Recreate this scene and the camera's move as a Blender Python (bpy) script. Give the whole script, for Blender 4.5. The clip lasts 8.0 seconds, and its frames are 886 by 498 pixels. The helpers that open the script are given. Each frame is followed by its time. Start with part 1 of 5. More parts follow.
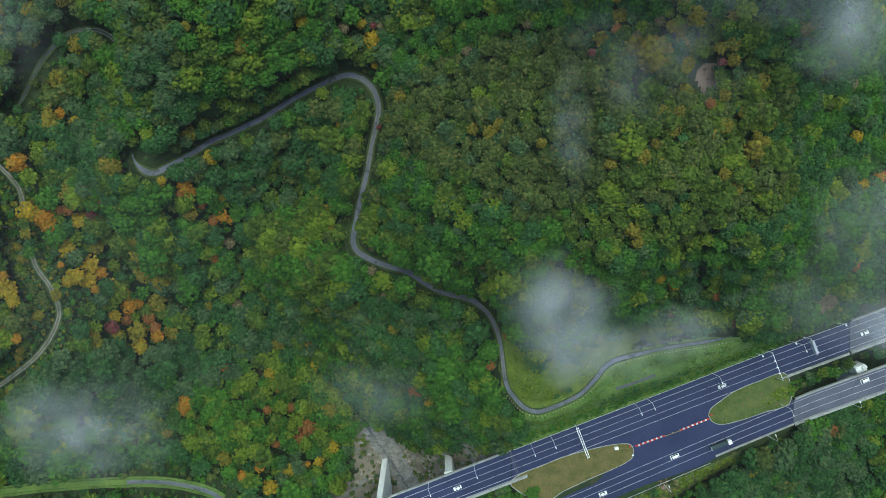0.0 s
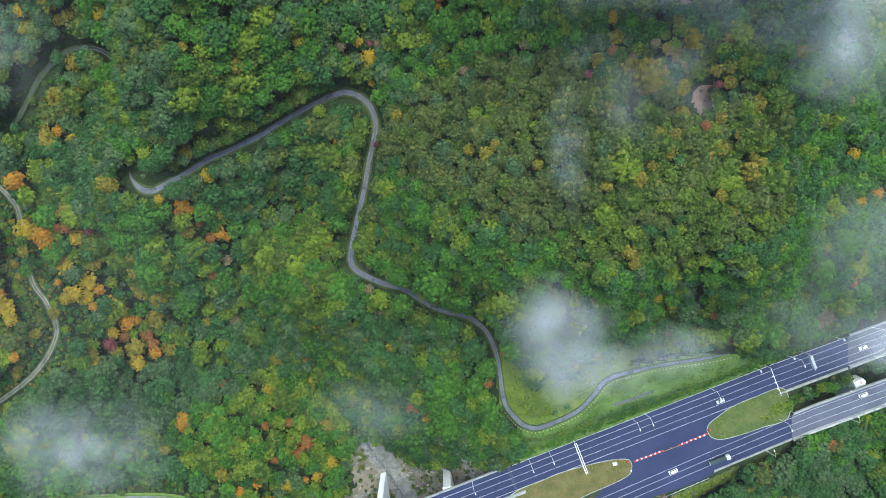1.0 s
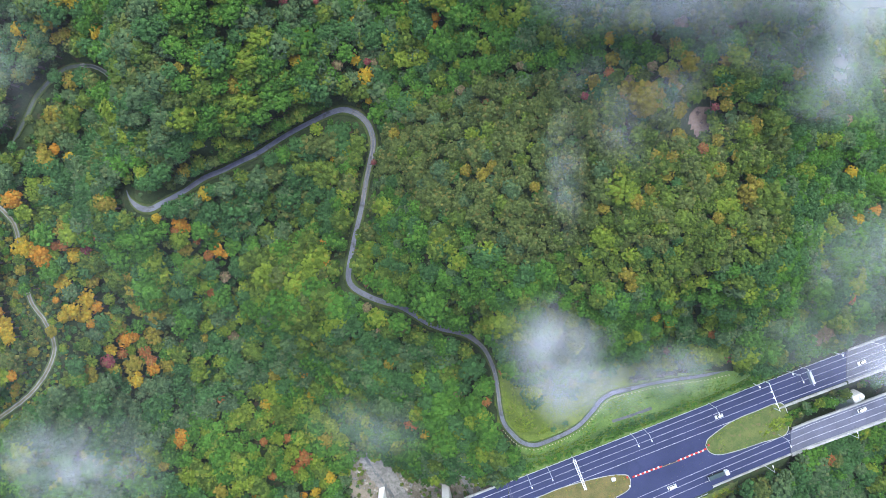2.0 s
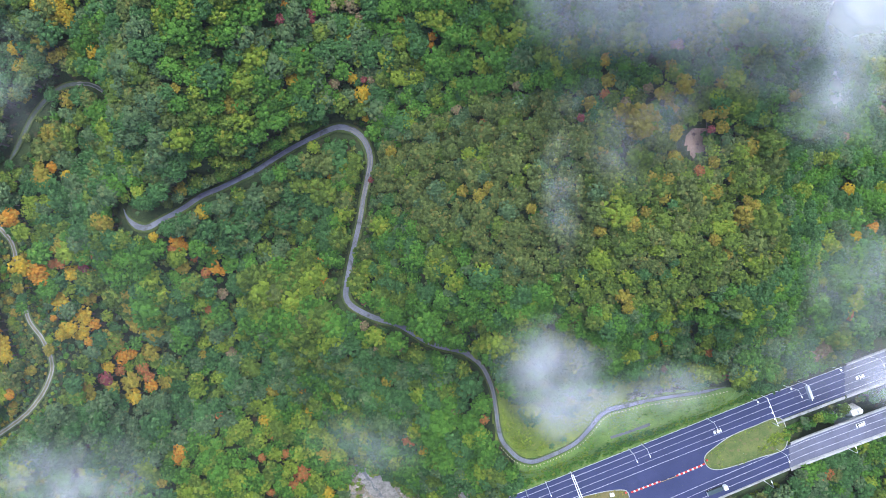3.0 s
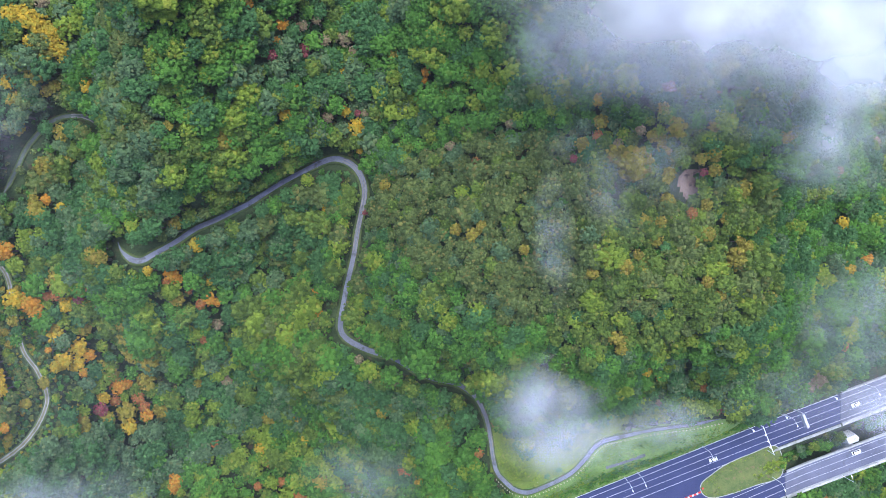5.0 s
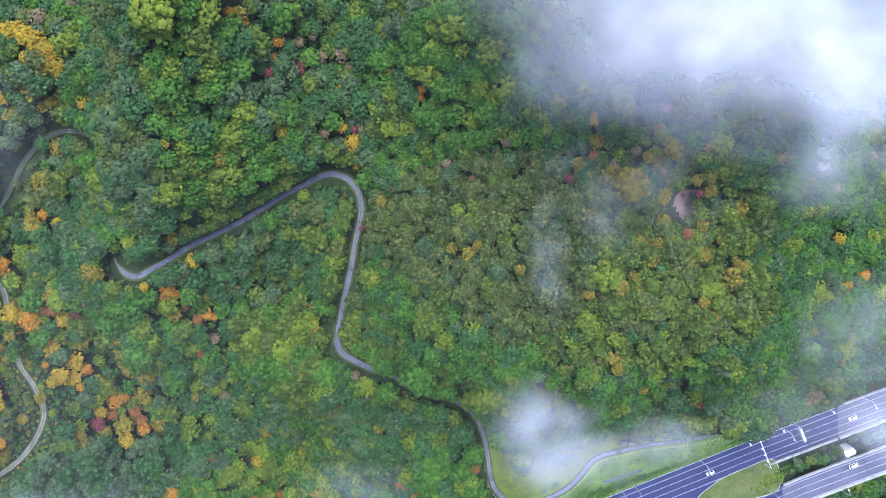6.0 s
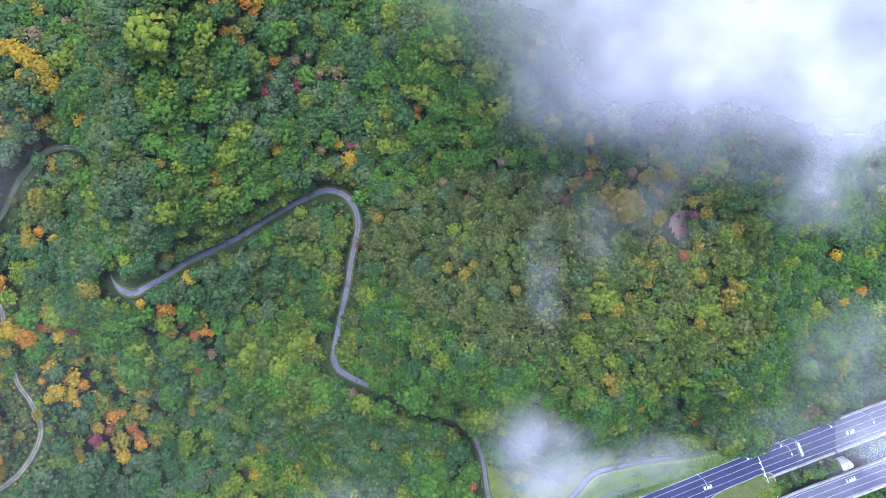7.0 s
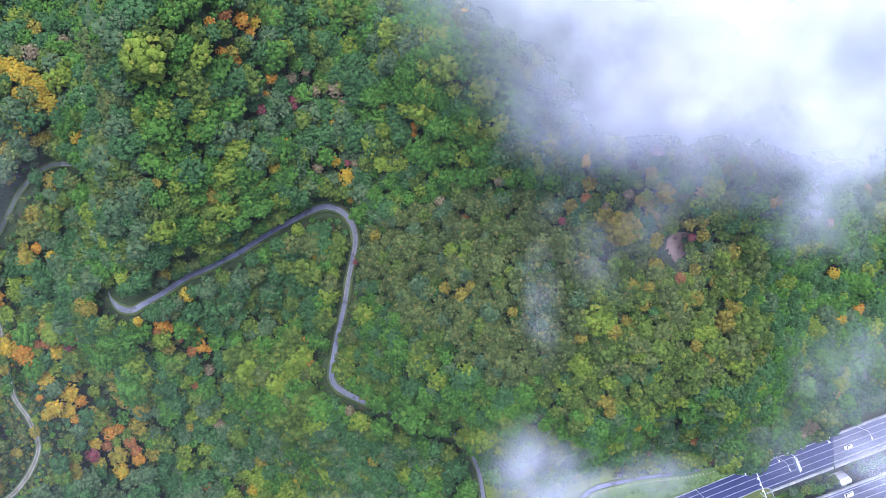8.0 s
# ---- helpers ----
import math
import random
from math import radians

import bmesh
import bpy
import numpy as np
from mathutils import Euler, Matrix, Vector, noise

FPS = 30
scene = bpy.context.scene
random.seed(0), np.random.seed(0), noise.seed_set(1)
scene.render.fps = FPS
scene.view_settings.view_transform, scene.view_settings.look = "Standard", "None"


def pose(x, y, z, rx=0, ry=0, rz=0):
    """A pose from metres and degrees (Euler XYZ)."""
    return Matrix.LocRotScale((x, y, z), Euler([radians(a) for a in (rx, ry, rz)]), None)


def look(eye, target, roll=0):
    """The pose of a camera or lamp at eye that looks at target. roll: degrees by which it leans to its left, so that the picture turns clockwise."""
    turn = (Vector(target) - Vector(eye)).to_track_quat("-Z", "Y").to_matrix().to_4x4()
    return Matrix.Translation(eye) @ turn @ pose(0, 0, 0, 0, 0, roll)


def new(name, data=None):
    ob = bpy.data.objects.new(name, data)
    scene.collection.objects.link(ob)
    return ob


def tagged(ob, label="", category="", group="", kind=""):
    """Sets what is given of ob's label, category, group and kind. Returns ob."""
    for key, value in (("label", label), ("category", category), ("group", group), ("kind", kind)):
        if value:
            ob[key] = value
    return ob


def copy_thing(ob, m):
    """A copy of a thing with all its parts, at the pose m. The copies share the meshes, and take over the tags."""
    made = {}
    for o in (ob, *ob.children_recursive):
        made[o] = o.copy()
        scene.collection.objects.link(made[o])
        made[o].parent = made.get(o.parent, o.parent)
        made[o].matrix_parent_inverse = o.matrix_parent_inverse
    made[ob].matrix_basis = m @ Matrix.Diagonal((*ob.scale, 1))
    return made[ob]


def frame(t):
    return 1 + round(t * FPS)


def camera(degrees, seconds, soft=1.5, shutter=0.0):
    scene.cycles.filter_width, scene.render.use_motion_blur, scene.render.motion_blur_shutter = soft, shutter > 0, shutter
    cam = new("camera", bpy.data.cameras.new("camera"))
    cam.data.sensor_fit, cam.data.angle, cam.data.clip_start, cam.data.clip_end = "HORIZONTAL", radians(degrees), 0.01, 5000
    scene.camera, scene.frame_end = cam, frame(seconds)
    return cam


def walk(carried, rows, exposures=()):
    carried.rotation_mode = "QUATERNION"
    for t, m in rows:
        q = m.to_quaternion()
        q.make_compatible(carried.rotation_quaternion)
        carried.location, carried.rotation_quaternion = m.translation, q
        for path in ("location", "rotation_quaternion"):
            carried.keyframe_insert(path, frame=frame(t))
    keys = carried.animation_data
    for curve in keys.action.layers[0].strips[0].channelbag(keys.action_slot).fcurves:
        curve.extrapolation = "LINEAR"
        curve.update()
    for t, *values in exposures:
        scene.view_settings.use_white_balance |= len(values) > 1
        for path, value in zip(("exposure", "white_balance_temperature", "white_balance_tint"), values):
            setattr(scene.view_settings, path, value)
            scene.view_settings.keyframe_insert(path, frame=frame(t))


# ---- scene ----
cam = camera(73.0, 8.0, 0.7)
scene.cycles.transparent_max_bounces = 48
METRES, EYE, TILT, LEAN, TURN = 66.0, 330.0, -90.0, 0.0, 0.0
ROWS = [
    (0.0, 0.0, 0.0, 0.0, 0.0, -0.0, -0.0),
    (0.5, 0.0103, 0.0009, 0.0613, 0.01, 0.03, 0.1),
    (1.0, 0.021, 0.002, 0.1233, 0.02, 0.08, 0.15),
    (1.5, 0.0309, 0.0028, 0.1856, 0.04, 0.12, 0.2),
    (3.0, 0.0626, 0.0044, 0.3703, 0.06, 0.25, 0.48),
    (3.5, 0.073, 0.0048, 0.4325, 0.09, 0.26, 0.5),
    (4.0, 0.0834, 0.0057, 0.4926, 0.09, 0.25, 0.51),
    (4.5, 0.0958, 0.0063, 0.5534, 0.09, 0.23, 0.59),
    (6.0, 0.1314, 0.0087, 0.7369, 0.06, 0.1, 0.68),
    (6.5, 0.1438, 0.0092, 0.7981, 0.05, 0.08, 0.73),
    (7.0, 0.1565, 0.01, 0.859, 0.04, 0.08, 0.79),
    (7.5, 0.1682, 0.011, 0.9202, 0.05, 0.09, 0.79),
    (8.0, 0.1797, 0.0121, 0.9835, 0.07, 0.09, 0.82),
]
EXPOSURES = [(0.0, 0.3, 5750, -15), (0.5, 0.76, 5700, -11), (1.0, 1.06, 5690, -6), (1.5, 1.25, 5680, 1), (4.5, 1.40, 5390, 11), (8.0, 1.40, 5220, 20)]
walk(cam, [(t, pose(0, 0, EYE, TILT, LEAN, TURN) @ pose(METRES * x, METRES * y, METRES * z, 90 + pitch, roll, yaw)) for t, x, y, z, yaw, pitch, roll in ROWS], EXPOSURES)

# ---- daylight: overcast sky, a weak wide sun ----
SUN_AZIMUTH, SUN_HEIGHT = 12, 72
world = bpy.data.worlds.new("sky")
scene.world = world
world.use_nodes = True
wn = world.node_tree
sky = wn.nodes.new("ShaderNodeTexSky")
sky.sky_type = "NISHITA"
sky.sun_disc = False
sky.sun_elevation = radians(SUN_HEIGHT)
sky.sun_rotation = radians(SUN_AZIMUTH)
sky.air_density = 1.0
sky.dust_density = 4.0
background = wn.nodes["Background"]
background.inputs["Strength"].default_value = 0.15
wn.links.new(sky.outputs[0], background.inputs["Color"])
sun_lamp = bpy.data.lights.new("sun", "SUN")
sun_lamp.energy = 1.5
sun_lamp.angle = radians(42)
sun_lamp.color = (1.0, 0.96, 0.9)
sun_dir = Vector((math.sin(radians(SUN_AZIMUTH)) * math.cos(radians(SUN_HEIGHT)), math.cos(radians(SUN_AZIMUTH)) * math.cos(radians(SUN_HEIGHT)), math.sin(radians(SUN_HEIGHT))))
new("sun", sun_lamp).matrix_world = look(tuple(sun_dir * 600), (0, 0, 0))


# ---- materials ----
def base_material(name, rough=0.8, metal=0.0):
    m = bpy.data.materials.new(name)
    m.use_nodes = True
    nt = m.node_tree
    b = nt.nodes["Principled BSDF"]
    b.inputs["Roughness"].default_value = rough
    b.inputs["Metallic"].default_value = metal
    b.inputs["Specular IOR Level"].default_value = 0.25
    return m, nt, b


def noise_node(nt, scale, detail=4.0, rough=0.6, vec=None):
    n = nt.nodes.new("ShaderNodeTexNoise")
    n.inputs["Scale"].default_value = scale
    n.inputs["Detail"].default_value = detail
    n.inputs["Roughness"].default_value = rough
    if vec is not None:
        nt.links.new(vec, n.inputs["Vector"])
    return n


def mix_node(nt, a, b, fac, blend="MIX"):
    n = nt.nodes.new("ShaderNodeMix")
    n.data_type = "RGBA"
    n.blend_type = blend
    for sock, v in ((n.inputs[6], a), (n.inputs[7], b), (n.inputs[0], fac)):
        if isinstance(v, (tuple, float, int)):
            sock.default_value = v
        else:
            nt.links.new(v, sock)
    return n.outputs[2]


def ramp_node(nt, value, lo, hi):
    n = nt.nodes.new("ShaderNodeMapRange")
    n.interpolation_type = "SMOOTHSTEP"
    n.inputs[1].default_value, n.inputs[2].default_value = lo, hi
    nt.links.new(value, n.inputs[0])
    return n.outputs[0]


def math_node(nt, op, a, b=0.0):
    n = nt.nodes.new("ShaderNodeMath")
    n.operation = op
    for sock, v in zip(n.inputs, (a, b)):
        if isinstance(v, (float, int)):
            sock.default_value = v
        else:
            nt.links.new(v, sock)
    return n.outputs[0]


def position(nt):
    return nt.nodes.new("ShaderNodeNewGeometry").outputs["Position"]


def bump(nt, b, height, strength, distance):
    n = nt.nodes.new("ShaderNodeBump")
    n.inputs["Strength"].default_value, n.inputs["Distance"].default_value = strength, distance
    nt.links.new(height, n.inputs["Height"])
    nt.links.new(n.outputs[0], b.inputs["Normal"])


def surface(name, dark, light, large, fine, rough=0.85, metal=0.0, stain=None, relief=0.0):
    """Two-scale mottled surface in world metres; stain is a third colour in sparse blotches."""
    m, nt, b = base_material(name, rough, metal)
    p = position(nt)
    n1, n2 = noise_node(nt, large, 5.0, 0.6, p), noise_node(nt, fine, 3.0, 0.7, p)
    f = math_node(nt, "ADD", math_node(nt, "MULTIPLY", n1.outputs[0], 0.6), math_node(nt, "MULTIPLY", n2.outputs[0], 0.4))
    col = mix_node(nt, dark, light, ramp_node(nt, f, 0.35, 0.65))
    if stain:
        n3 = noise_node(nt, large * 2.3, 4.0, 0.65, p)
        col = mix_node(nt, col, stain, ramp_node(nt, n3.outputs[0], 0.56, 0.68))
    nt.links.new(col, b.inputs["Base Color"])
    if relief:
        bump(nt, b, n2.outputs[0], 0.6, relief)
    return m


def leaf_material(name, dark, light, accent, accent_amount=0.12):
    """Leaves: colour drifts from tree to tree (tree_tone), from clump to clump and over the woods."""
    m, nt, b = base_material(name, 0.75)
    b.inputs["Specular IOR Level"].default_value = 0.15
    p = position(nt)
    tone = nt.nodes.new("ShaderNodeAttribute")
    tone.attribute_name = "tree_tone"
    island = nt.nodes.new("ShaderNodeNewGeometry").outputs["Random Per Island"]
    obj = nt.nodes.new("ShaderNodeObjectInfo").outputs["Random"]
    drift = noise_node(nt, 0.02, 3.0, 0.5, p).outputs[0]
    fine = noise_node(nt, 2.2, 3.0, 0.7, p).outputs[0]
    f = math_node(nt, "MULTIPLY", tone.outputs["Fac"], 0.3)
    f = math_node(nt, "ADD", f, math_node(nt, "MULTIPLY", island, 0.46))
    f = math_node(nt, "ADD", f, math_node(nt, "MULTIPLY", math_node(nt, "SUBTRACT", fine, 0.3), 0.5))
    f = math_node(nt, "ADD", f, math_node(nt, "MULTIPLY", math_node(nt, "SUBTRACT", obj, 0.5), 0.12))
    f = math_node(nt, "ADD", f, math_node(nt, "MULTIPLY", math_node(nt, "SUBTRACT", drift, 0.5), 0.5))
    col = mix_node(nt, dark, light, ramp_node(nt, f, 0.15, 0.85))
    pick = math_node(nt, "FRACT", math_node(nt, "MULTIPLY", island, 37.0))
    col = mix_node(nt, col, accent, math_node(nt, "MULTIPLY", math_node(nt, "LESS_THAN", pick, accent_amount), 0.5))
    nt.links.new(col, b.inputs["Base Color"])
    cells = nt.nodes.new("ShaderNodeTexVoronoi")
    cells.inputs["Scale"].default_value = 1.25
    nt.links.new(p, cells.inputs["Vector"])
    lumps = math_node(nt, "ADD", math_node(nt, "MULTIPLY", cells.outputs["Distance"], -1.0), math_node(nt, "MULTIPLY", fine, 0.5))
    bump(nt, b, lumps, 1.0, 0.6)
    tr = nt.nodes.new("ShaderNodeBsdfTranslucent")
    nt.links.new(col, tr.inputs[0])
    mx = nt.nodes.new("ShaderNodeMixShader")
    mx.inputs[0].default_value = 0.22
    nt.links.new(b.outputs[0], mx.inputs[1])
    nt.links.new(tr.outputs[0], mx.inputs[2])
    nt.links.new(mx.outputs[0], nt.nodes["Material Output"].inputs[0])
    return m


def plain(name, colour, rough=0.5, metal=0.0):
    c = colour
    return surface(name, (c[0] * 0.85, c[1] * 0.85, c[2] * 0.85, 1), (min(1, c[0] * 1.1), min(1, c[1] * 1.1), min(1, c[2] * 1.1), 1), 0.8, 9.0, rough, metal)


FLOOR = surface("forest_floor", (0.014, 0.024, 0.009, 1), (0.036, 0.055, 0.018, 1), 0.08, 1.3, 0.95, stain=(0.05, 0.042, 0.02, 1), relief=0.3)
GRASS = surface("meadow_grass", (0.062, 0.098, 0.012, 1), (0.135, 0.170, 0.024, 1), 0.12, 1.6, 0.9, stain=(0.17, 0.175, 0.04, 1), relief=0.2)
BANK = surface("bank_grass", (0.064, 0.118, 0.022, 1), (0.138, 0.200, 0.046, 1), 0.1, 1.4, 0.9, stain=(0.085, 0.12, 0.035, 1), relief=0.25)
DRY = surface("dry_grass", (0.052, 0.082, 0.02, 1), (0.108, 0.122, 0.035, 1), 0.16, 1.5, 0.95, stain=(0.12, 0.10, 0.045, 1), relief=0.2)
BROWN_TURF = surface("brown_turf", (0.075, 0.075, 0.022, 1), (0.150, 0.120, 0.045, 1), 0.16, 1.5, 0.95, stain=(0.085, 0.10, 0.03, 1), relief=0.2)
ASPHALT = surface("asphalt", (0.017, 0.022, 0.063, 1), (0.027, 0.033, 0.086, 1), 0.05, 2.5, 0.75, stain=(0.020, 0.026, 0.071, 1))
OLD_ASPHALT = surface("worn_asphalt", (0.075, 0.08, 0.085, 1), (0.12, 0.125, 0.13, 1), 0.08, 2.0, 0.85, stain=(0.06, 0.07, 0.06, 1))
CONCRETE = surface("weathered_concrete", (0.24, 0.24, 0.235, 1), (0.35, 0.35, 0.34, 1), 0.15, 2.2, 0.9, stain=(0.19, 0.185, 0.18, 1))
PIER_MAT = surface("pale_concrete", (0.80, 0.80, 0.79, 1), (0.88, 0.88, 0.87, 1), 0.12, 1.8, 0.9, stain=(0.74, 0.73, 0.71, 1))
LANE = surface("concrete_lane", (0.072, 0.075, 0.104, 1), (0.106, 0.110, 0.150, 1), 0.07, 2.2, 0.85, stain=(0.074, 0.077, 0.096, 1))
TRACK = surface("forest_track", (0.082, 0.086, 0.108, 1), (0.148, 0.153, 0.188, 1), 0.12, 1.7, 0.9, stain=(0.070, 0.073, 0.074, 1))
DIRT = surface("grassy_dirt", (0.07, 0.068, 0.035, 1), (0.135, 0.122, 0.075, 1), 0.2, 1.8, 0.95, stain=(0.06, 0.082, 0.028, 1))
MOSSY = surface("mossy_paving", (0.046, 0.056, 0.044, 1), (0.082, 0.092, 0.084, 1), 0.12, 1.7, 0.9, stain=(0.045, 0.064, 0.030, 1))
RUT = surface("gravel_rut", (0.105, 0.101, 0.092, 1), (0.19, 0.183, 0.168, 1), 0.2, 2.4, 0.95)
EARTH = surface("bare_earth", (0.15, 0.098, 0.070, 1), (0.265, 0.180, 0.138, 1), 0.2, 1.8, 0.95, stain=(0.07, 0.045, 0.045, 1), relief=0.2)
SOIL = surface("bank_soil", (0.105, 0.092, 0.060, 1), (0.240, 0.208, 0.160, 1), 0.09, 1.4, 0.95, stain=(0.36, 0.33, 0.28, 1), relief=0.3)
STONE = surface("river_stone", (0.13, 0.125, 0.115, 1), (0.27, 0.26, 0.24, 1), 0.3, 2.0, 0.9, stain=(0.085, 0.085, 0.08, 1), relief=0.2)
WHITE = plain("white_paint", (0.82, 0.82, 0.82), 0.4)
LINE = plain("road_paint", (0.46, 0.46, 0.48), 0.7)
STEEL = plain("galvanised_steel", (0.62, 0.63, 0.64), 0.45, 0.3)
RED = plain("red_plastic", (0.55, 0.035, 0.03), 0.45)
YELLOW_PAINT = plain("yellow_paint", (0.30, 0.23, 0.10), 0.6)
DARK = plain("dark_glass", (0.02, 0.022, 0.026), 0.08)
RUBBER = plain("rubber", (0.02, 0.02, 0.02), 0.9)
SILVER = plain("silver_paint", (0.55, 0.56, 0.58), 0.3, 0.4)
TARP = plain("green_tarpaulin", (0.035, 0.055, 0.06), 0.8)
BARK = surface("bark", (0.05, 0.04, 0.03, 1), (0.13, 0.11, 0.09, 1), 1.5, 12.0, 0.95)
WATER, _nt, _b = base_material("stream_water", 0.3)
_b.inputs["Base Color"].default_value = (0.10, 0.11, 0.112, 1)

LEAVES = {
    "green": leaf_material("green_leaves", (0.031, 0.078, 0.011, 1), (0.086, 0.190, 0.022, 1), (0.130, 0.210, 0.024, 1), 0.06),
    "deep": leaf_material("deep_green_leaves", (0.028, 0.070, 0.020, 1), (0.070, 0.150, 0.040, 1), (0.072, 0.165, 0.046, 1), 0.05),
    "oak": leaf_material("oak_leaves", (0.046, 0.078, 0.012, 1), (0.128, 0.182, 0.024, 1), (0.190, 0.195, 0.026, 1), 0.06),
    "olive": leaf_material("olive_leaves", (0.046, 0.070, 0.017, 1), (0.120, 0.152, 0.036, 1), (0.20, 0.165, 0.038, 1), 0.08),
    "lime": leaf_material("yellow_green_leaves", (0.072, 0.114, 0.010, 1), (0.176, 0.236, 0.022, 1), (0.245, 0.235, 0.028, 1), 0.08),
    "amber": leaf_material("amber_leaves", (0.105, 0.096, 0.012, 1), (0.232, 0.196, 0.024, 1), (0.26, 0.17, 0.03, 1), 0.12),
    "grey": leaf_material("grey_green_leaves", (0.042, 0.078, 0.031, 1), (0.100, 0.156, 0.059, 1), (0.140, 0.160, 0.056, 1), 0.08),
    "yellow": leaf_material("yellow_leaves", (0.215, 0.152, 0.010, 1), (0.440, 0.285, 0.016, 1), (0.230, 0.230, 0.026, 1), 0.24),
    "orange": leaf_material("orange_leaves", (0.240, 0.105, 0.010, 1), (0.470, 0.215, 0.018, 1), (0.30, 0.22, 0.03, 1), 0.2),
    "tan": leaf_material("tan_brown_leaves", (0.130, 0.098, 0.050, 1), (0.265, 0.200, 0.110, 1), (0.12, 0.14, 0.045, 1), 0.25),
    "crimson": leaf_material("dark_red_leaves", (0.115, 0.030, 0.036, 1), (0.235, 0.062, 0.066, 1), (0.12, 0.10, 0.04, 1), 0.15),
    "rust": leaf_material("rust_red_leaves", (0.175, 0.068, 0.022, 1), (0.320, 0.130, 0.036, 1), (0.17, 0.14, 0.03, 1), 0.2),
}


def mist_material(name, density, low, high, scale, seed, plateau=0.0):
    """Thin cloud: soft-edged patch of scattering white, torn by noise in world metres."""
    m = bpy.data.materials.new(name)
    m.use_nodes = True
    nt = m.node_tree
    nt.nodes.remove(nt.nodes["Principled BSDF"])
    tc = nt.nodes.new("ShaderNodeTexCoord")
    r = nt.nodes.new("ShaderNodeVectorMath")
    r.operation = "LENGTH"
    warp = noise_node(nt, scale * 0.8, 3.0, 0.5, position(nt))
    r_in = tc.outputs["Object"]
    nt.links.new(r_in, r.inputs[0])
    edge = math_node(nt, "ADD", r.outputs["Value"], math_node(nt, "MULTIPLY", math_node(nt, "SUBTRACT", warp.outputs[0], 0.5), 0.9))
    fall = nt.nodes.new("ShaderNodeMapRange")
    fall.interpolation_type = "SMOOTHSTEP"
    fall.inputs[1].default_value, fall.inputs[2].default_value, fall.inputs[3].default_value, fall.inputs[4].default_value = plateau, 1.0, 1.0, 0.0
    nt.links.new(edge, fall.inputs[0])
    cut = nt.nodes.new("ShaderNodeMapRange")
    cut.interpolation_type = "SMOOTHSTEP"
    cut.inputs[1].default_value, cut.inputs[2].default_value, cut.inputs[3].default_value, cut.inputs[4].default_value = 0.6, 0.97, 1.0, 0.0
    nt.links.new(r.outputs["Value"], cut.inputs[0])
    shift = nt.nodes.new("ShaderNodeVectorMath")
    shift.operation = "ADD"
    shift.inputs[1].default_value = (seed * 31.7, seed * 17.3, seed * 5.1)
    nt.links.new(position(nt), shift.inputs[0])
    torn = ramp_node(nt, noise_node(nt, scale, 6.0, 0.55, shift.outputs[0]).outputs[0], low, high)
    torn = math_node(nt, "ADD", math_node(nt, "MULTIPLY", torn, 0.88), 0.12)
    alpha = math_node(nt, "MULTIPLY", math_node(nt, "MULTIPLY", math_node(nt, "MULTIPLY", math_node(nt, "POWER", fall.outputs[0], 1.4), cut.outputs[0]), torn), density)
    di, tl = nt.nodes.new("ShaderNodeBsdfDiffuse"), nt.nodes.new("ShaderNodeBsdfTranslucent")
    for s in (di, tl):
        s.inputs[0].default_value = (0.74, 0.74, 0.80, 1)
    both = nt.nodes.new("ShaderNodeMixShader")
    both.inputs[0].default_value = 0.46
    nt.links.new(di.outputs[0], both.inputs[1])
    nt.links.new(tl.outputs[0], both.inputs[2])
    clear = nt.nodes.new("ShaderNodeBsdfTransparent")
    mx = nt.nodes.new("ShaderNodeMixShader")
    nt.links.new(alpha, mx.inputs[0])
    nt.links.new(clear.outputs[0], mx.inputs[1])
    nt.links.new(both.outputs[0], mx.inputs[2])
    nt.links.new(mx.outputs[0], nt.nodes["Material Output"].inputs[0])
    return m


# ---- plan ----
# hills and hollows: x, y, spread, rise
HILLS_EAST = [(82.6, 25.3, 28.4, 37.0), (207.0, -105.4, 35.9, 26.6), (227.3, 53.0, 48.5, -7.9), (127.0, 9.3, 26.4, 46.7), (221.9, -174.6, 50.3, -47.8),
              (13.8, 146.4, 23.1, 38.2), (36.8, 63.1, 41.7, 43.1), (125.6, 95.2, 41.5, 78.1), (247.0, -82.4, 55.9, -35.0), (202.3, 6.6, 38.7, 29.1),
              (68.4, -7.8, 14.0, 22.4), (17.7, -0.3, 36.5, 47.5), (222.0, -70.0, 13.0, -12.0)]
HILLS_WEST = [(-165.6, 74.7, 29.6, -41.2), (-99.0, 156.9, 25.6, 59.2), (-19.0, -161.8, 37.6, -51.7), (-110.5, -17.2, 61.2, -41.5),
              (-164.3, 31.7, 43.2, 60.8), (-122.3, 96.0, 31.1, 44.3), (-57.3, -11.1, 21.2, 43.0)]
HILLS_FINE = [(-187.8, 24.1, 28, -30.4), (106.4, -50.2, 38, 16.2), (-207.0, -52.3, 20, 16.6), (-68.1, -96.5, 28, -17.8), (31.7, -70.3, 20, 20.6), (12.6, -24.2, 14, -18.0),
              (-176.8, -1.8, 14, -21.0), (-185.1, 147.2, 14, 11.4), (-64.4, 103.2, 20, 14.8), (-21.9, -116.5, 14, -12.2), (-153.0, -20.8, 14, -8.3), (66.8, 96.8, 28, 8.2)]
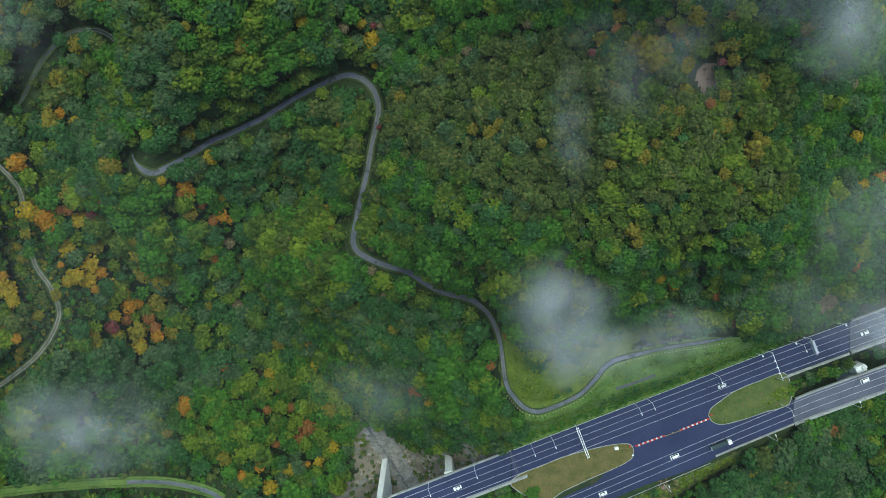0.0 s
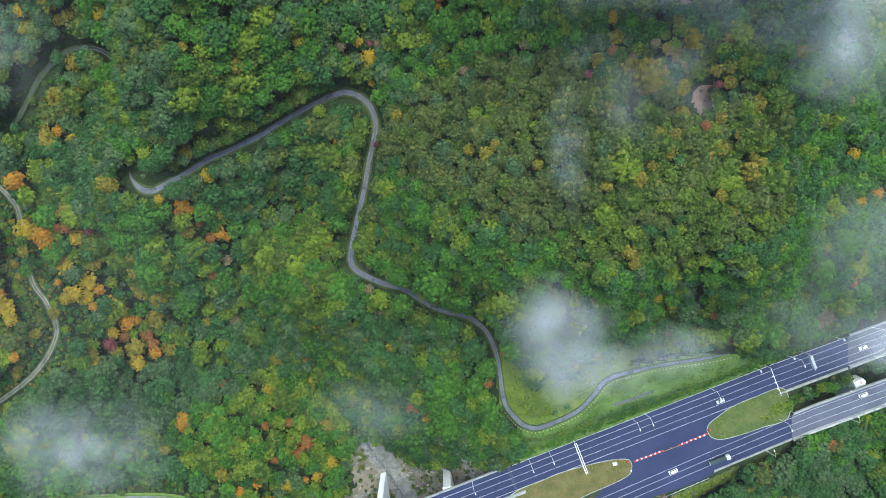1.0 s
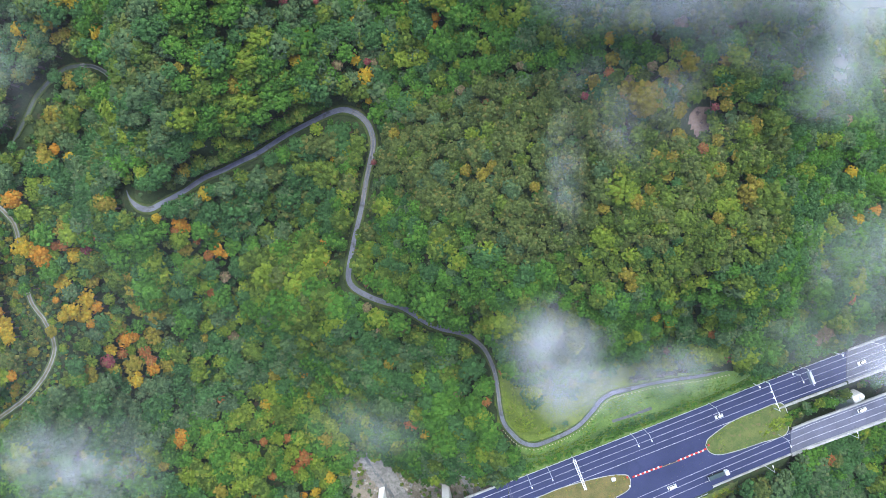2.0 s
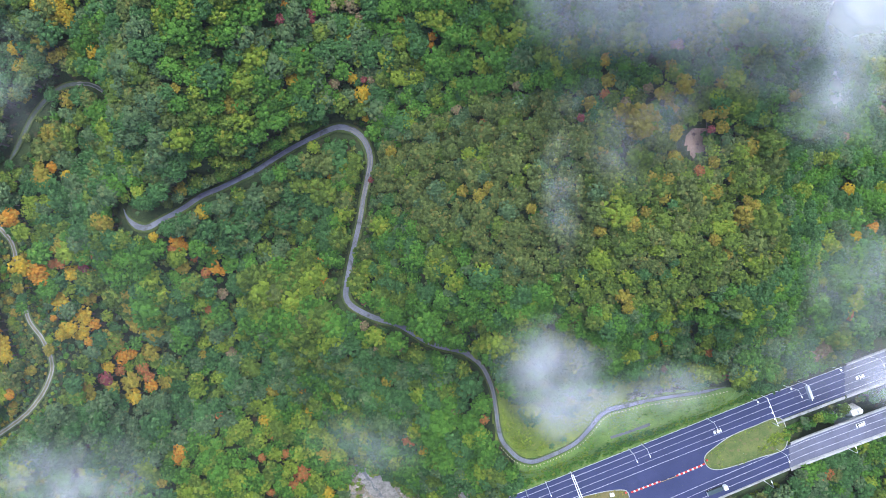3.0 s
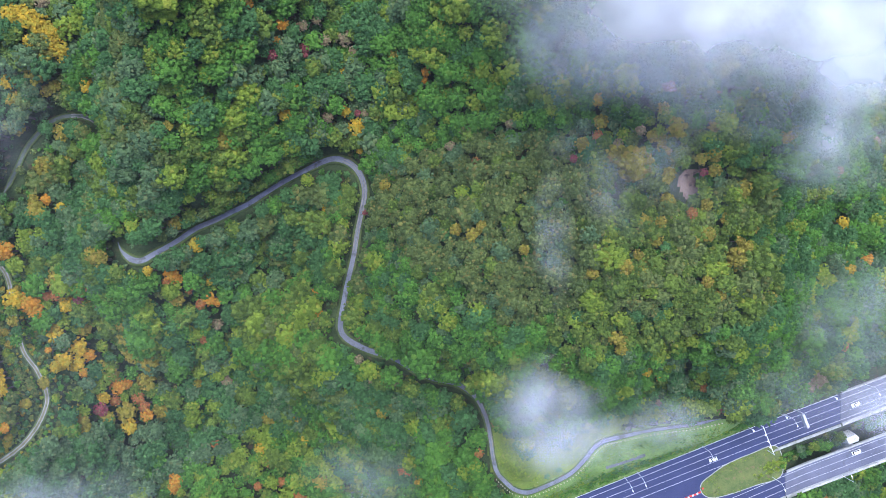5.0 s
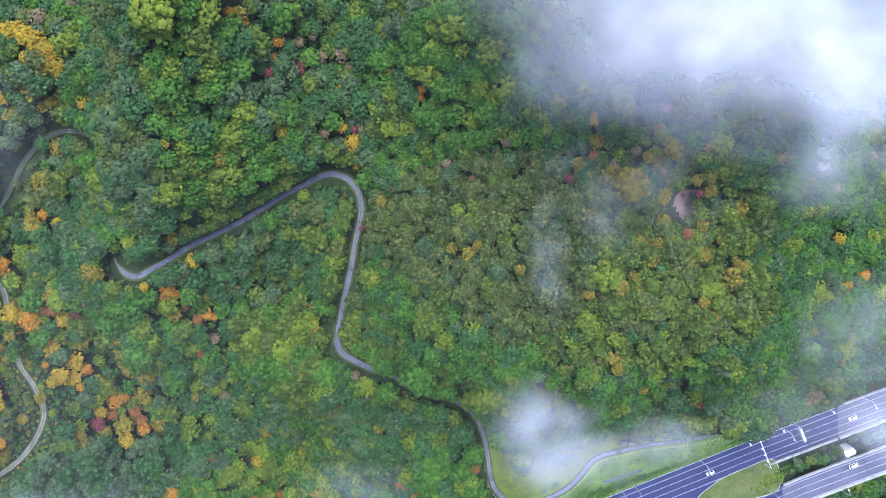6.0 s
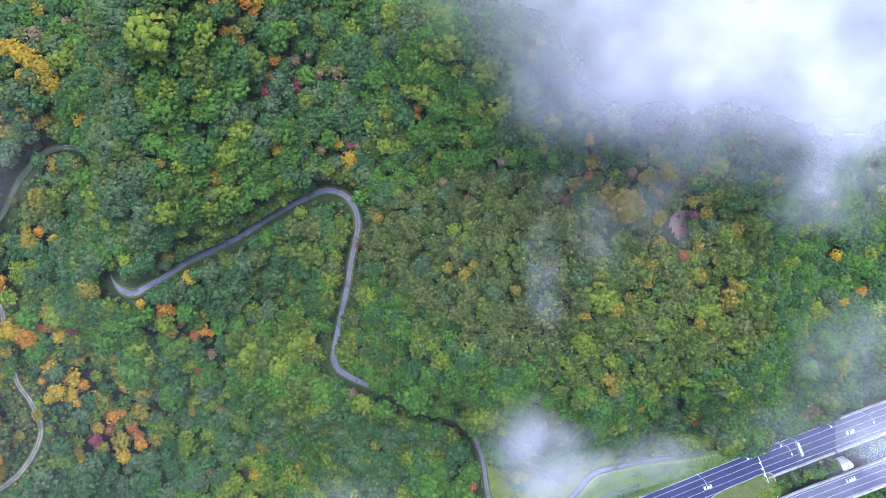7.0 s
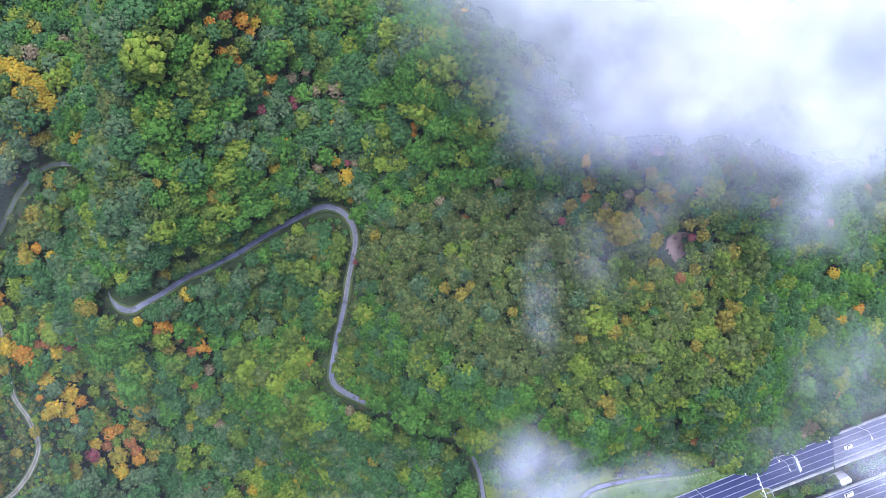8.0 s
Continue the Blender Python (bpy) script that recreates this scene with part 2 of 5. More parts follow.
HILLS_FINER = [(-26.7, -53.8, 14, 9.8), (141.8, -44.2, 20, 10.8), (-52.3, -16.0, 14, -8.8), (-16.1, 31.4, 20, 7.9), (-83.6, 5.6, 14, 8.5), (-37.5, 86.2, 14, -8.3),
               (-107.9, -102.0, 14, 8.1), (-133.4, 107.7, 20, -5.3), (103.4, -11.9, 14, -7.0), (-197.1, -25.4, 14, 9.1), (-206.8, -75.2, 14, 8.4), (-154.1, 47.7, 14, 5.6),
               (-114.9, 44.8, 14, -4.7), (205.4, -8.3, 14, -5.2), (189.7, 51.5, 20, 4.9), (-151.9, -78.9, 20, -3.2), (117.1, 19.4, 14, -4.9), (-170.5, -31.4, 14, -7.0),
               (-1.2, -0.4, 14, 5.1), (32.2, -9.0, 14, 4.9)]
MAIN_LOWER = [(141.6, -42.9), (128.2, -45.8), (116.8, -48.0), (106.7, -50.4), (96.3, -53.6), (88.2, -56.3), (83.0, -60.2), (78.6, -66.7), (72.5, -74.2), (65.3, -78.8), (56.3, -82.2), (48.7, -83.6), (41.8, -80.9), (36.1, -74.8), (32.1, -68.8), (30.1, -61.1), (29.0, -52.6), (27.7, -44.4), (25.8, -38.4), (22.6, -32.2), (18.0, -27.8), (13.4, -24.8), (8.4, -23.4), (1.4, -21.7), (-5.4, -18.6), (-12.8, -13.7), (-18.8, -10.4), (-25.9, -8.6), (-31.5, -6.8), (-37.1, -4.3)]
MAIN_UPPER = [(-41.9, -1.3), (-44.3, 2.8), (-43.9, 10.9), (-41.9, 23.5), (-38.3, 39.1), (-36.4, 49.9), (-34.5, 58.9), (-32.8, 67.5), (-32.7, 73.3), (-34.9, 80.0), (-38.9, 84.7), (-43.5, 87.0), (-48.3, 87.5), (-54.1, 85.4), (-60.9, 81.8), (-69.2, 77.4), (-79.3, 71.6), (-89.3, 65.3), (-97.4, 61.4), (-105.9, 57.2), (-115.7, 53.1), (-124.4, 47.3), (-130.9, 43.4), (-135.9, 40.6), (-141.7, 37.5), (-146.9, 38.4), (-151.2, 42.6), (-152.8, 46.8)]
TRACKS = {
    "main": MAIN_LOWER + MAIN_UPPER,
    "upper": [(-164.0, 103.8), (-168.2, 107.5), (-172.6, 110.0), (-178.2, 111.4), (-186.9, 110.9), (-193.7, 107.9), (-199.9, 102.3), (-205.6, 95.1), (-209.6, 86.4), (-213.4, 77.7), (-217.2, 70.4)],
    "west": [(-228.2, 43.3), (-221.3, 36.0), (-218.3, 30.2), (-217.3, 19.8), (-216.4, 5.0), (-211.6, -9.1), (-202.5, -19.3), (-196.9, -30.6), (-198.2, -39.8), (-203.6, -49.7), (-212.8, -58.7), (-228.8, -68.5), (-246.4, -78.1)],
    "field": [(-256.0, -134.5), (-243.8, -133.7), (-222.4, -131.4), (-204.2, -130.2), (-186.2, -129.8), (-168.2, -129.8), (-156.1, -130.5), (-146.9, -132.0), (-137.6, -134.4), (-130.8, -136.8), (-123.7, -140.9)],
}
TRACK_HALF = {"main": 1.4, "upper": 1.0, "west": 1.15, "field": 1.4}
# the motorway: north edge line of the north carriageway, north edge line of the south carriageway
NORTH_LINE = [(-69.8, -155.7), (-23.0, -137.8), (54.8, -107.8), (181.0, -59.2), (244.2, -36.1), (347.6, 0.3)]
SOUTH_LINE = [(5.0, -162.3), (68.2, -137.4), (145.1, -104.7), (203.4, -80.7), (244.2, -66.0), (347.6, -30.2)]
ISLE_EAST = [(146.4, -91.6), (147.6, -88.1), (152.9, -83.8), (160.7, -78.5), (173.2, -73.2), (188.7, -68.8), (191.2, -84.4), (176.3, -90.3), (160.7, -95.3), (152.9, -96.6), (148.3, -95.0)]
ISLE_WEST = [(105.0, -110.9), (103.4, -107.8), (96.9, -107.5), (86.0, -109.3), (67.3, -114.3), (54.8, -119.3), (42.4, -124.3), (37.7, -130.5), (54.8, -139.2),
             (67.3, -133.0), (82.9, -125.8), (95.3, -120.5), (103.7, -115.6)]
MEADOW = [(29.4, -43.0), (33.1, -41.1), (38.0, -50.4), (44.8, -56.3), (56.8, -56.0), (67.0, -51.2), (74.8, -43.9), (83.5, -37.8), (98.6, -36.6), (98.3, -45.3), (89.6, -51.9), (82.5, -57.3), (71.7, -70.4), (51.0, -79.3), (41.6, -76.9), (34.1, -69.2)]
BANK_AREA = [(36.3, -109.2), (42.6, -83.4), (53.3, -84.4), (66.7, -79.2), (77.7, -69.7), (86.6, -58.5), (96.2, -55.3), (119.6, -49.4), (144.1, -44.1), (158.9, -45.2), (185.0, -53.0), (158.7, -64.3), (128.3, -76.8), (66.8, -100.6), (42.9, -113.2)]
RIVER_AREA = [(-56.3, -111.3), (-42.3, -102.8), (-29.5, -115.7), (-8.3, -118.7), (14.7, -106.3), (30.5, -113.7), (27.9, -126.5), (5.6, -146.8), (-30.4, -166.3), (-74.7, -156.5), (-66.0, -142.5), (-53.5, -138.5)]
STREAM = [(-46.3, -100.2), (-40.3, -114.3), (-33.3, -127.4), (-25.9, -141.6), (-17.8, -157.8), (-12.3, -168.3)]
SPILLWAYS = [[(12.3, -111.3), (15.7, -119.1), (19.2, -128.1)], [(16.7, -110.2), (20.6, -115.7), (23.7, -122.6)], [(-62.9, -151.8), (-53.6, -147.6), (-47.0, -141.9)]]
DITCH = [(89.4, -72.0), (97.6, -68.9), (108.2, -63.9)]
CLEARING = [(96.9, 66.7), (97.7, 69.8), (101.4, 70.8), (104.0, 68.7), (104.1, 63.5), (102.3, 59.3), (99.0, 58.7), (97.3, 62.1)]
SOUTH_VERGE = [(70, -155.5), (100, -140), (124, -129.5), (146, -120.5), (163, -112), (163, -119), (150, -128), (133, -138.5), (112, -147.5), (92, -158), (76, -167)]
LANE_WIDTH = 3.5
SKEW = 1.073  # along y per metre square to the road


def smooth(a):
    a = np.clip(a, 0, 1)
    return a * a * (3 - 2 * a)


def north_line(x):
    return np.interp(x, [p[0] for p in NORTH_LINE], [p[1] for p in NORTH_LINE])


def south_line(x):
    return np.interp(x, [p[0] for p in SOUTH_LINE], [p[1] for p in SOUTH_LINE])


def hill(x, y):
    xc, yc = np.clip(x, -330, 380), np.clip(y, -230, 300)
    z = 14.6 - 0.0046 * xc + 0.1097 * yc
    for cx, cy, s, a in HILLS_EAST + HILLS_WEST + HILLS_FINE + HILLS_FINER:
        z = z + a * np.exp(-((x - cx) ** 2 + (y - cy) ** 2) / (2 * s * s))
    return z


def spline(points, step):
    p = [np.array(q, float) for q in points]
    p = [2 * p[0] - p[1]] + p + [2 * p[-1] - p[-2]]
    out = []
    for i in range(1, len(p) - 2):
        n = max(2, int(np.linalg.norm(p[i + 1] - p[i]) / step))
        for k in range(n):
            t = k / n
            out.append(0.5 * (2 * p[i] + (p[i + 1] - p[i - 1]) * t + (2 * p[i - 1] - 5 * p[i] + 4 * p[i + 1] - p[i + 2]) * t * t + (3 * p[i] - p[i - 1] - 3 * p[i + 1] + p[i + 2]) * t ** 3))
    out.append(p[-2])
    return np.array(out)


def platform(x, y):
    """How far the ground is levelled for the motorway, 0 to 1."""
    top = north_line(x) + 4.0
    low_full = south_line(x) - 13.5
    low = low_full + (north_line(x) - 14.0 - low_full) * smooth((x - 190) / 16)
    d = np.maximum(np.maximum(y - top, low - y), 0) * 0.93
    return smooth(1 - d / 16) * smooth((x - 33) / 12) * smooth((330 - x) / 40)


def base_ground(x, y):
    w = platform(x, y)
    z = hill(x, y) * (1 - w) - (0.25 + 4.0 * smooth((x - 220) / 20)) * w
    # the ground stays below the viaduct decks
    for line, x0, width in ((south_line, 193.0, 14.5), (north_line, 226.0, 15.0)):
        d = np.maximum(np.maximum(y - line(x) - 5.0, line(x) - width - y), 0)
        cut = smooth(1 - d / 9) * smooth((x - x0) / 4)
        z = np.where(z > -3.5, z * (1 - cut) - 3.5 * cut, z)
    return z


LINES = {}
for key, pts in TRACKS.items():
    line = spline(pts, 1.6)
    z = base_ground(line[:, 0], line[:, 1])
    k = np.exp(-0.5 * (np.arange(-15, 16) / 6.0) ** 2)
    k /= k.sum()
    z = np.convolve(np.pad(z, 15, mode="edge"), k, mode="valid")
    LINES[key] = np.column_stack([line, z])
ALL_LINES = np.concatenate([np.column_stack([np.interp(np.arange(0, len(v) - 0.99, 1 / 3), np.arange(len(v)), v[:, c]) for c in range(3)]) for v in LINES.values()])


def nearest_track(x, y):
    """Distance to the nearest track and the height of it there."""
    x, y = np.atleast_1d(x), np.atleast_1d(y)
    dist, height = np.empty(x.shape), np.empty(x.shape)
    for i in range(0, len(x), 6000):
        d = (x[i:i + 6000, None] - ALL_LINES[None, :, 0]) ** 2 + (y[i:i + 6000, None] - ALL_LINES[None, :, 1]) ** 2
        j = d.argmin(1)
        dist[i:i + 6000], height[i:i + 6000] = np.sqrt(d.min(1)), ALL_LINES[j, 2]
    return dist, height


def ground(x, y):
    x, y = np.atleast_1d(np.asarray(x, float)), np.atleast_1d(np.asarray(y, float))
    z = base_ground(x, y)
    d, h = nearest_track(x, y)
    w = smooth(1 - (d - 4.2) / 5.0)
    return z * (1 - w) + (h - 0.4) * w


def ground_at(x, y):
    return float(ground([x], [y])[0])


def inside(x, y, poly):
    hit = np.zeros(np.shape(x), bool)
    for (x0, y0), (x1, y1) in zip(poly, poly[1:] + poly[:1]):
        if y0 != y1:
            cross = ((y0 > y) != (y1 > y)) & (x < (x1 - x0) * (y - y0) / (y1 - y0) + x0)
            hit ^= cross
    return hit


# ---- mesh helpers ----
def mesh_object(name, verts, faces, material, parent=None, smooth_faces=False):
    me = bpy.data.meshes.new(name)
    me.from_pydata([tuple(v) for v in verts], [], faces)
    me.materials.append(material)
    if smooth_faces:
        me.polygons.foreach_set("use_smooth", [True] * len(me.polygons))
    ob = new(name, me)
    if parent is not None:
        ob.parent = parent
    return ob


def part(name, bm, material, parent, label=""):
    me = bpy.data.meshes.new(name)
    bm.normal_update()
    bm.to_mesh(me)
    bm.free()
    me.materials.append(material)
    ob = new(name, me)
    ob.parent = parent
    if label:
        ob["label"] = label
    return ob


def box(bm, cx, cy, cz, sx, sy, sz, bevel=0.0, taper=1.0, m=None):
    """A box on cz (its underside), tapered to the top."""
    r = bmesh.ops.create_cube(bm, size=1.0)
    for v in r["verts"]:
        k = taper if v.co.z > 0 else 1.0
        v.co = Vector((cx + v.co.x * sx * k, cy + v.co.y * sy * k, cz + (v.co.z + 0.5) * sz))
    if bevel:
        es = list({e for v in r["verts"] for e in v.link_edges})
        bmesh.ops.bevel(bm, geom=es, offset=bevel, segments=1, affect="EDGES")
    if m is not None:
        bmesh.ops.transform(bm, matrix=m, verts=[v for v in bm.verts if v in set(r["verts"])] if not bevel else bm.verts[:])
    return bm


def rod(bm, a, b, r0, r1=None, sides=8):
    a, b = Vector(a), Vector(b)
    r1 = r0 if r1 is None else r1
    q = (b - a).to_track_quat("Z", "Y").to_matrix().to_4x4()
    bmesh.ops.create_cone(bm, cap_ends=True, segments=sides, radius1=r0, radius2=r1, depth=(b - a).length, matrix=Matrix.Translation((a + b) / 2) @ q)
    return bm


def empty(name, m, label, category, group="", kind=""):
    ob = new(name)
    ob.matrix_world = m
    ob.empty_display_size = 0.5
    return tagged(ob, label, category, group, kind)


# ---- ground ----
def axis(lo, hi, step, far):
    core = list(np.arange(lo, hi + 0.01, step))
    left, right, d = [], [], step
    a, b = lo, hi
    while a > -far:
        d *= 1.35
        a, b = a - d, b + d
        left.insert(0, a)
        right.append(b)
    return np.array(left + core + right)


def grid_faces(nx, ny):
    i, j = np.meshgrid(np.arange(nx - 1), np.arange(ny - 1))
    a = (j * nx + i).ravel()
    return np.column_stack([a, a + 1, a + nx + 1, a + nx]).tolist()


gx, gy = axis(-300, 320, 2.0, 3600), axis(-190, 260, 2.0, 3600)
GX, GY = np.meshgrid(gx, gy)
fx, fy = GX.ravel(), GY.ravel()
gz = ground(fx, fy) + 0.25 * np.sin(fx * 0.7 + 1.3 * np.sin(fy * 0.31)) * np.cos(fy * 0.6) * (nearest_track(fx, fy)[0] > 4) * (platform(fx, fy) < 0.3)
# the bare floor lies lower under the tracks and the grass
gz -= 0.7 * (nearest_track(fx, fy)[0] < 4.5)
for poly in (MEADOW, BANK_AREA, SOUTH_VERGE):
    gz -= 1.2 * inside(fx, fy, poly)
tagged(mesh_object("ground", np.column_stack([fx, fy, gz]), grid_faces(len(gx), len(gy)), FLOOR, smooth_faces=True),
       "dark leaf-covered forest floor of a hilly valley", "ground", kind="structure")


def patch(name, poly, material, lift, label, category, step=1.5, ragged=1.2):
    """A sheet of another ground cover, draped on the ground inside a ragged outline."""
    xs = np.arange(min(p[0] for p in poly) - 2, max(p[0] for p in poly) + 2, step)
    ys = np.arange(min(p[1] for p in poly) - 2, max(p[1] for p in poly) + 2, step)
    PX, PY = np.meshgrid(xs, ys)
    px, py = PX.ravel(), PY.ravel()
    wob = ragged * np.sin(px * 0.9 + 2 * np.sin(py * 0.5))
    keep = inside(px + wob, py + wob * 0.7, poly) & ((py > north_line(px) + 3.6) | (px < 34) | (py < south_line(px)))
    # up to the edge of the forest road
    near = np.any([inside(px + a, py + b, poly) for a, b in ((3.5, 0), (-3.5, 0), (0, 3.5), (0, -3.5))], axis=0)
    keep |= near & (nearest_track(px, py)[0] < 4.2) & (py > north_line(px) + 3.5)
    pz = ground(px, py) + np.where(keep, lift, lift - 0.5)
    faces = [f for f in grid_faces(len(xs), len(ys)) if keep[f].any()]
    used = sorted({i for f in faces for i in f})
    index = {v: i for i, v in enumerate(used)}
    ob = mesh_object(name, [(px[i], py[i], pz[i]) for i in used], [[index[i] for i in f] for f in faces], material, smooth_faces=True)
    return tagged(ob, label, category, kind="structure")


patch("meadow", MEADOW, GRASS, 0.35, "yellow-green rough meadow inside the track's bend", "grass")
patch("embankment", BANK_AREA, BANK, 0.3, "bright green grassed embankment above the motorway", "grass")
patch("river_bank", RIVER_AREA, SOIL, 0.3, "brown and olive river bank below the viaduct", "river bank")
patch("south_verge", SOUTH_VERGE, DRY, 0.35, "rough olive and brown grass verge below the motorway", "grass")
patch("clearing", CLEARING, EARTH, 0.3, "small bare reddish-brown clearing on the hilltop", "ground", 1.0, 0.8)


# ---- forest tracks ----
def ribbon(name, line, offsets, lift, material, label, category, skirt=0.12, drape=False):
    tan = np.gradient(line[:, :2], axis=0)
    tan /= np.linalg.norm(tan, axis=1)[:, None]
    nor = np.column_stack([-tan[:, 1], tan[:, 0]])
    n, verts = len(line), []
    rnd = np.random.RandomState(len(line))
    bend = np.linalg.norm(np.gradient(tan, axis=0), axis=1)
    widen = 1 + np.convolve(np.pad(np.minimum(bend / 0.12, 1), 6, mode="edge"), np.ones(13) / 13, mode="valid") * 0.28 if "road" in name or "verge" in name else np.ones(n)
    if name in ("forest_road", "grass_verge"):
        widen = widen * (1 - 0.24 * smooth((-22 - line[:, 1]) / 10) * (line[:, 0] > 10)) * (1 - 0.25 * smooth((line[:, 0] - 96) / 10))
        along = np.arange(n) * 1.6
        widen = widen * (0.15 + 0.85 * smooth(np.minimum(along, along[::-1]) / 9))
    for o in offsets:
        wob = rnd.normal(0, 0.12, n) if abs(o) == max(abs(q) for q in offsets) else 0
        xy = line[:, :2] + nor * (o * widen + wob)[:, None]
        level = ground(xy[:, 0], xy[:, 1]) if drape else line[:, 2]
        verts.append(np.column_stack([xy, level + lift - (skirt if abs(o) == max(abs(q) for q in offsets) else 0)]))
    ob = mesh_object(name, np.concatenate(verts), [[a + k * n + n, a + k * n, a + k * n + 1, a + k * n + n + 1] for k in range(len(offsets) - 1) for a in range(n - 1)], material, smooth_faces=True)
    return tagged(ob, label, category, kind="structure")


for key, line in LINES.items():
    h = TRACK_HALF[key]
    if key == "field":
        ribbon("field_road", line, [-h - 1.6, -h * 0.6, 0, h * 0.6, h + 1.6], 0.1, BANK, "pale green grassy field track", "track")
        ribbon("field_road", line[int(len(line) * 0.6):], [-h, -h * 0.6, 0, h * 0.6, h], 0.14, TRACK, "short paved stretch of the field track", "road")
    else:
        ribbon("forest_road", line, [-h, -h * 0.6, 0, h * 0.6, h], 0.1, {"west": DIRT, "upper": MOSSY}.get(key, TRACK), {"west": "unpaved brown track with grass between its ruts", "upper": "mossy grey lane half hidden by trees"}.get(key) or "narrow grey paved forest road winding over the hillside", "road")


def draped(points, lift, step=1.5):
    line = spline(points, step)
    return np.column_stack([line, ground(line[:, 0], line[:, 1]) + lift])


VERGE_GRASS = surface("verge_grass", (0.030, 0.052, 0.014, 1), (0.072, 0.094, 0.026, 1), 0.15, 1.5, 0.95, stain=(0.085, 0.080, 0.035, 1), relief=0.2)
for key, line in LINES.items():
    h = TRACK_HALF[key]
    for side in (-1, 1):
        ribbon("grass_verge", line, [side * (h + (0.8 if key == "main" else 0.5)), side * (h + 0.4), side * (h - 0.25)], 0.06, VERGE_GRASS, "strip of rough green grass beside the forest road", "grass", 0.5)
ribbon("stream_bed", draped(STREAM, 0.0), [-6.5, -5, -3.5, -2, -1, 0, 1, 2, 3.5, 5, 6.5], 0.55, STONE, "pale stony stream bed below the viaduct", "river bed", drape=True)
ribbon("stream", draped(STREAM, 0.0), [-3.1, -2.5, -2.0, -1.4], 0.72, WATER, "dark shallow stream between stones", "water", drape=True)
for way in SPILLWAYS:
    ribbon("stone_channel", draped(way, 0.0), [-1.6, -0.8, 0, 0.8, 1.6], 0.6, STONE, "pale stony gully on the river bank", "gully", drape=True)
ribbon("paved_ditch", draped(DITCH, 0.5), [-1.1, 0, 1.1], 0.0, OLD_ASPHALT, "short grey paved ditch across the embankment", "ditch")


def stretch(line, a, b):
    return line[int(len(line) * a):int(len(line) * b)]


for key, a, b in (("main", 0.62, 0.73), ("west", 0.0, 1.0), ("upper", 0.0, 0.28)):
    for side in (-0.75, 0.75):
        ribbon("wheel_track", stretch(LINES[key], a, b), [side - 0.3, side, side + 0.3], 0.16, RUT, "pale gravel wheel track worn along the forest road", "road")

descent = LINES["main"][(LINES["main"][:, 0] > 15) & (LINES["main"][:, 1] < -24) & (LINES["main"][:, 1] > -64) & (LINES["main"][:, 0] < 36)]
for side in (-0.6, 0.6):
    ribbon("wheel_track", descent, [side - 0.25, side, side + 0.25], 0.16, RUT, "pale gravel wheel track worn along the forest road", "road")


# ---- motorway ----
def road_sheet(name, x0, x1, top, low, z, material, label, thick=0.0, step=4.0):
    xs = np.arange(x0, x1 + 0.01, (x1 - x0) / max(1, round((x1 - x0) / step)))
    t, l = top(xs), low(xs)
    n = len(xs)
    v = [(x, a, z) for x, a in zip(xs, t)] + [(x, a, z) for x, a in zip(xs, l)]
    f = [[i, n + i, n + i + 1, i + 1] for i in range(n - 1)]
    if thick:
        v += [(x, y, z - thick) for x, y, _ in v]
        m = 2 * n
        f += [[m + i, m + i + 1, m + n + i + 1, m + n + i] for i in range(n - 1)]
        f += [[i, i + 1, m + i + 1, m + i] for i in range(n - 1)] + [[n + i + 1, n + i, m + n + i, m + n + i + 1] for i in range(n - 1)]
        f += [[0, m, m + n, n], [n - 1, 2 * n - 1, m + 2 * n - 1, m + n - 1]]
    return tagged(mesh_object(name, v, f, material), label, "road", kind="structure")


def off(line, d):
    return lambda x: line(x) + d * SKEW


UP_IN = 3 * LANE_WIDTH + 1.6      # south edge of the north carriageway
LOW_IN = 1.4                      # verge north of the south carriageway
LOW_OUT = 2 * LANE_WIDTH + 3.4


def middle(x):
    return 0.5 * (north_line(x) + south_line(x)) - 4.0


def bay(x):
    return smooth(1 - np.abs(x - 140) / 30)


road_sheet("motorway_north", 38, 224, off(north_line, 2.9), lambda x: off(north_line, -UP_IN)(x) + (middle(x) - off(north_line, -UP_IN)(x)) * smooth((x - 84) / 14) * smooth((166 - x) / 14), 0.0, ASPHALT, "dark blue-grey asphalt motorway carriageway")
road_sheet("motorway_south", 20, 193, lambda x: off(south_line, LOW_IN)(x) + (middle(x) - off(south_line, LOW_IN)(x)) * smooth((x - 84) / 14) * smooth((166 - x) / 14), lambda x: off(south_line, -LOW_OUT)(x) - 2.2 * bay(x), 0.0, ASPHALT, "dark blue-grey asphalt motorway carriageway")
road_sheet("viaduct_deck", -80, 37.7, off(north_line, 2.9), off(north_line, -UP_IN), 0.0, ASPHALT, "asphalt viaduct deck over the valley", 2.2)
road_sheet("viaduct_deck", 224.3, 360, off(north_line, 2.9), off(north_line, -UP_IN), 0.0, LANE, "pale concrete viaduct deck", 2.2)
road_sheet("viaduct_deck", 193.3, 360, off(south_line, LOW_IN), off(south_line, -LOW_OUT), 0.0, LANE, "pale concrete viaduct deck", 2.2)
road_sheet("viaduct_deck", -60, 19.7, off(south_line, LOW_IN), off(south_line, -LOW_OUT), 0.0, ASPHALT, "asphalt viaduct deck over the valley", 2.2)


def stripe(name, line, d, x0, x1, width, material=LINE, z=0.03):
    ob = road_sheet(name, x0, x1, off(line, d + width / 2), off(line, d - width / 2), z, material, "white painted lane line")
    ob["category"] = "road marking"


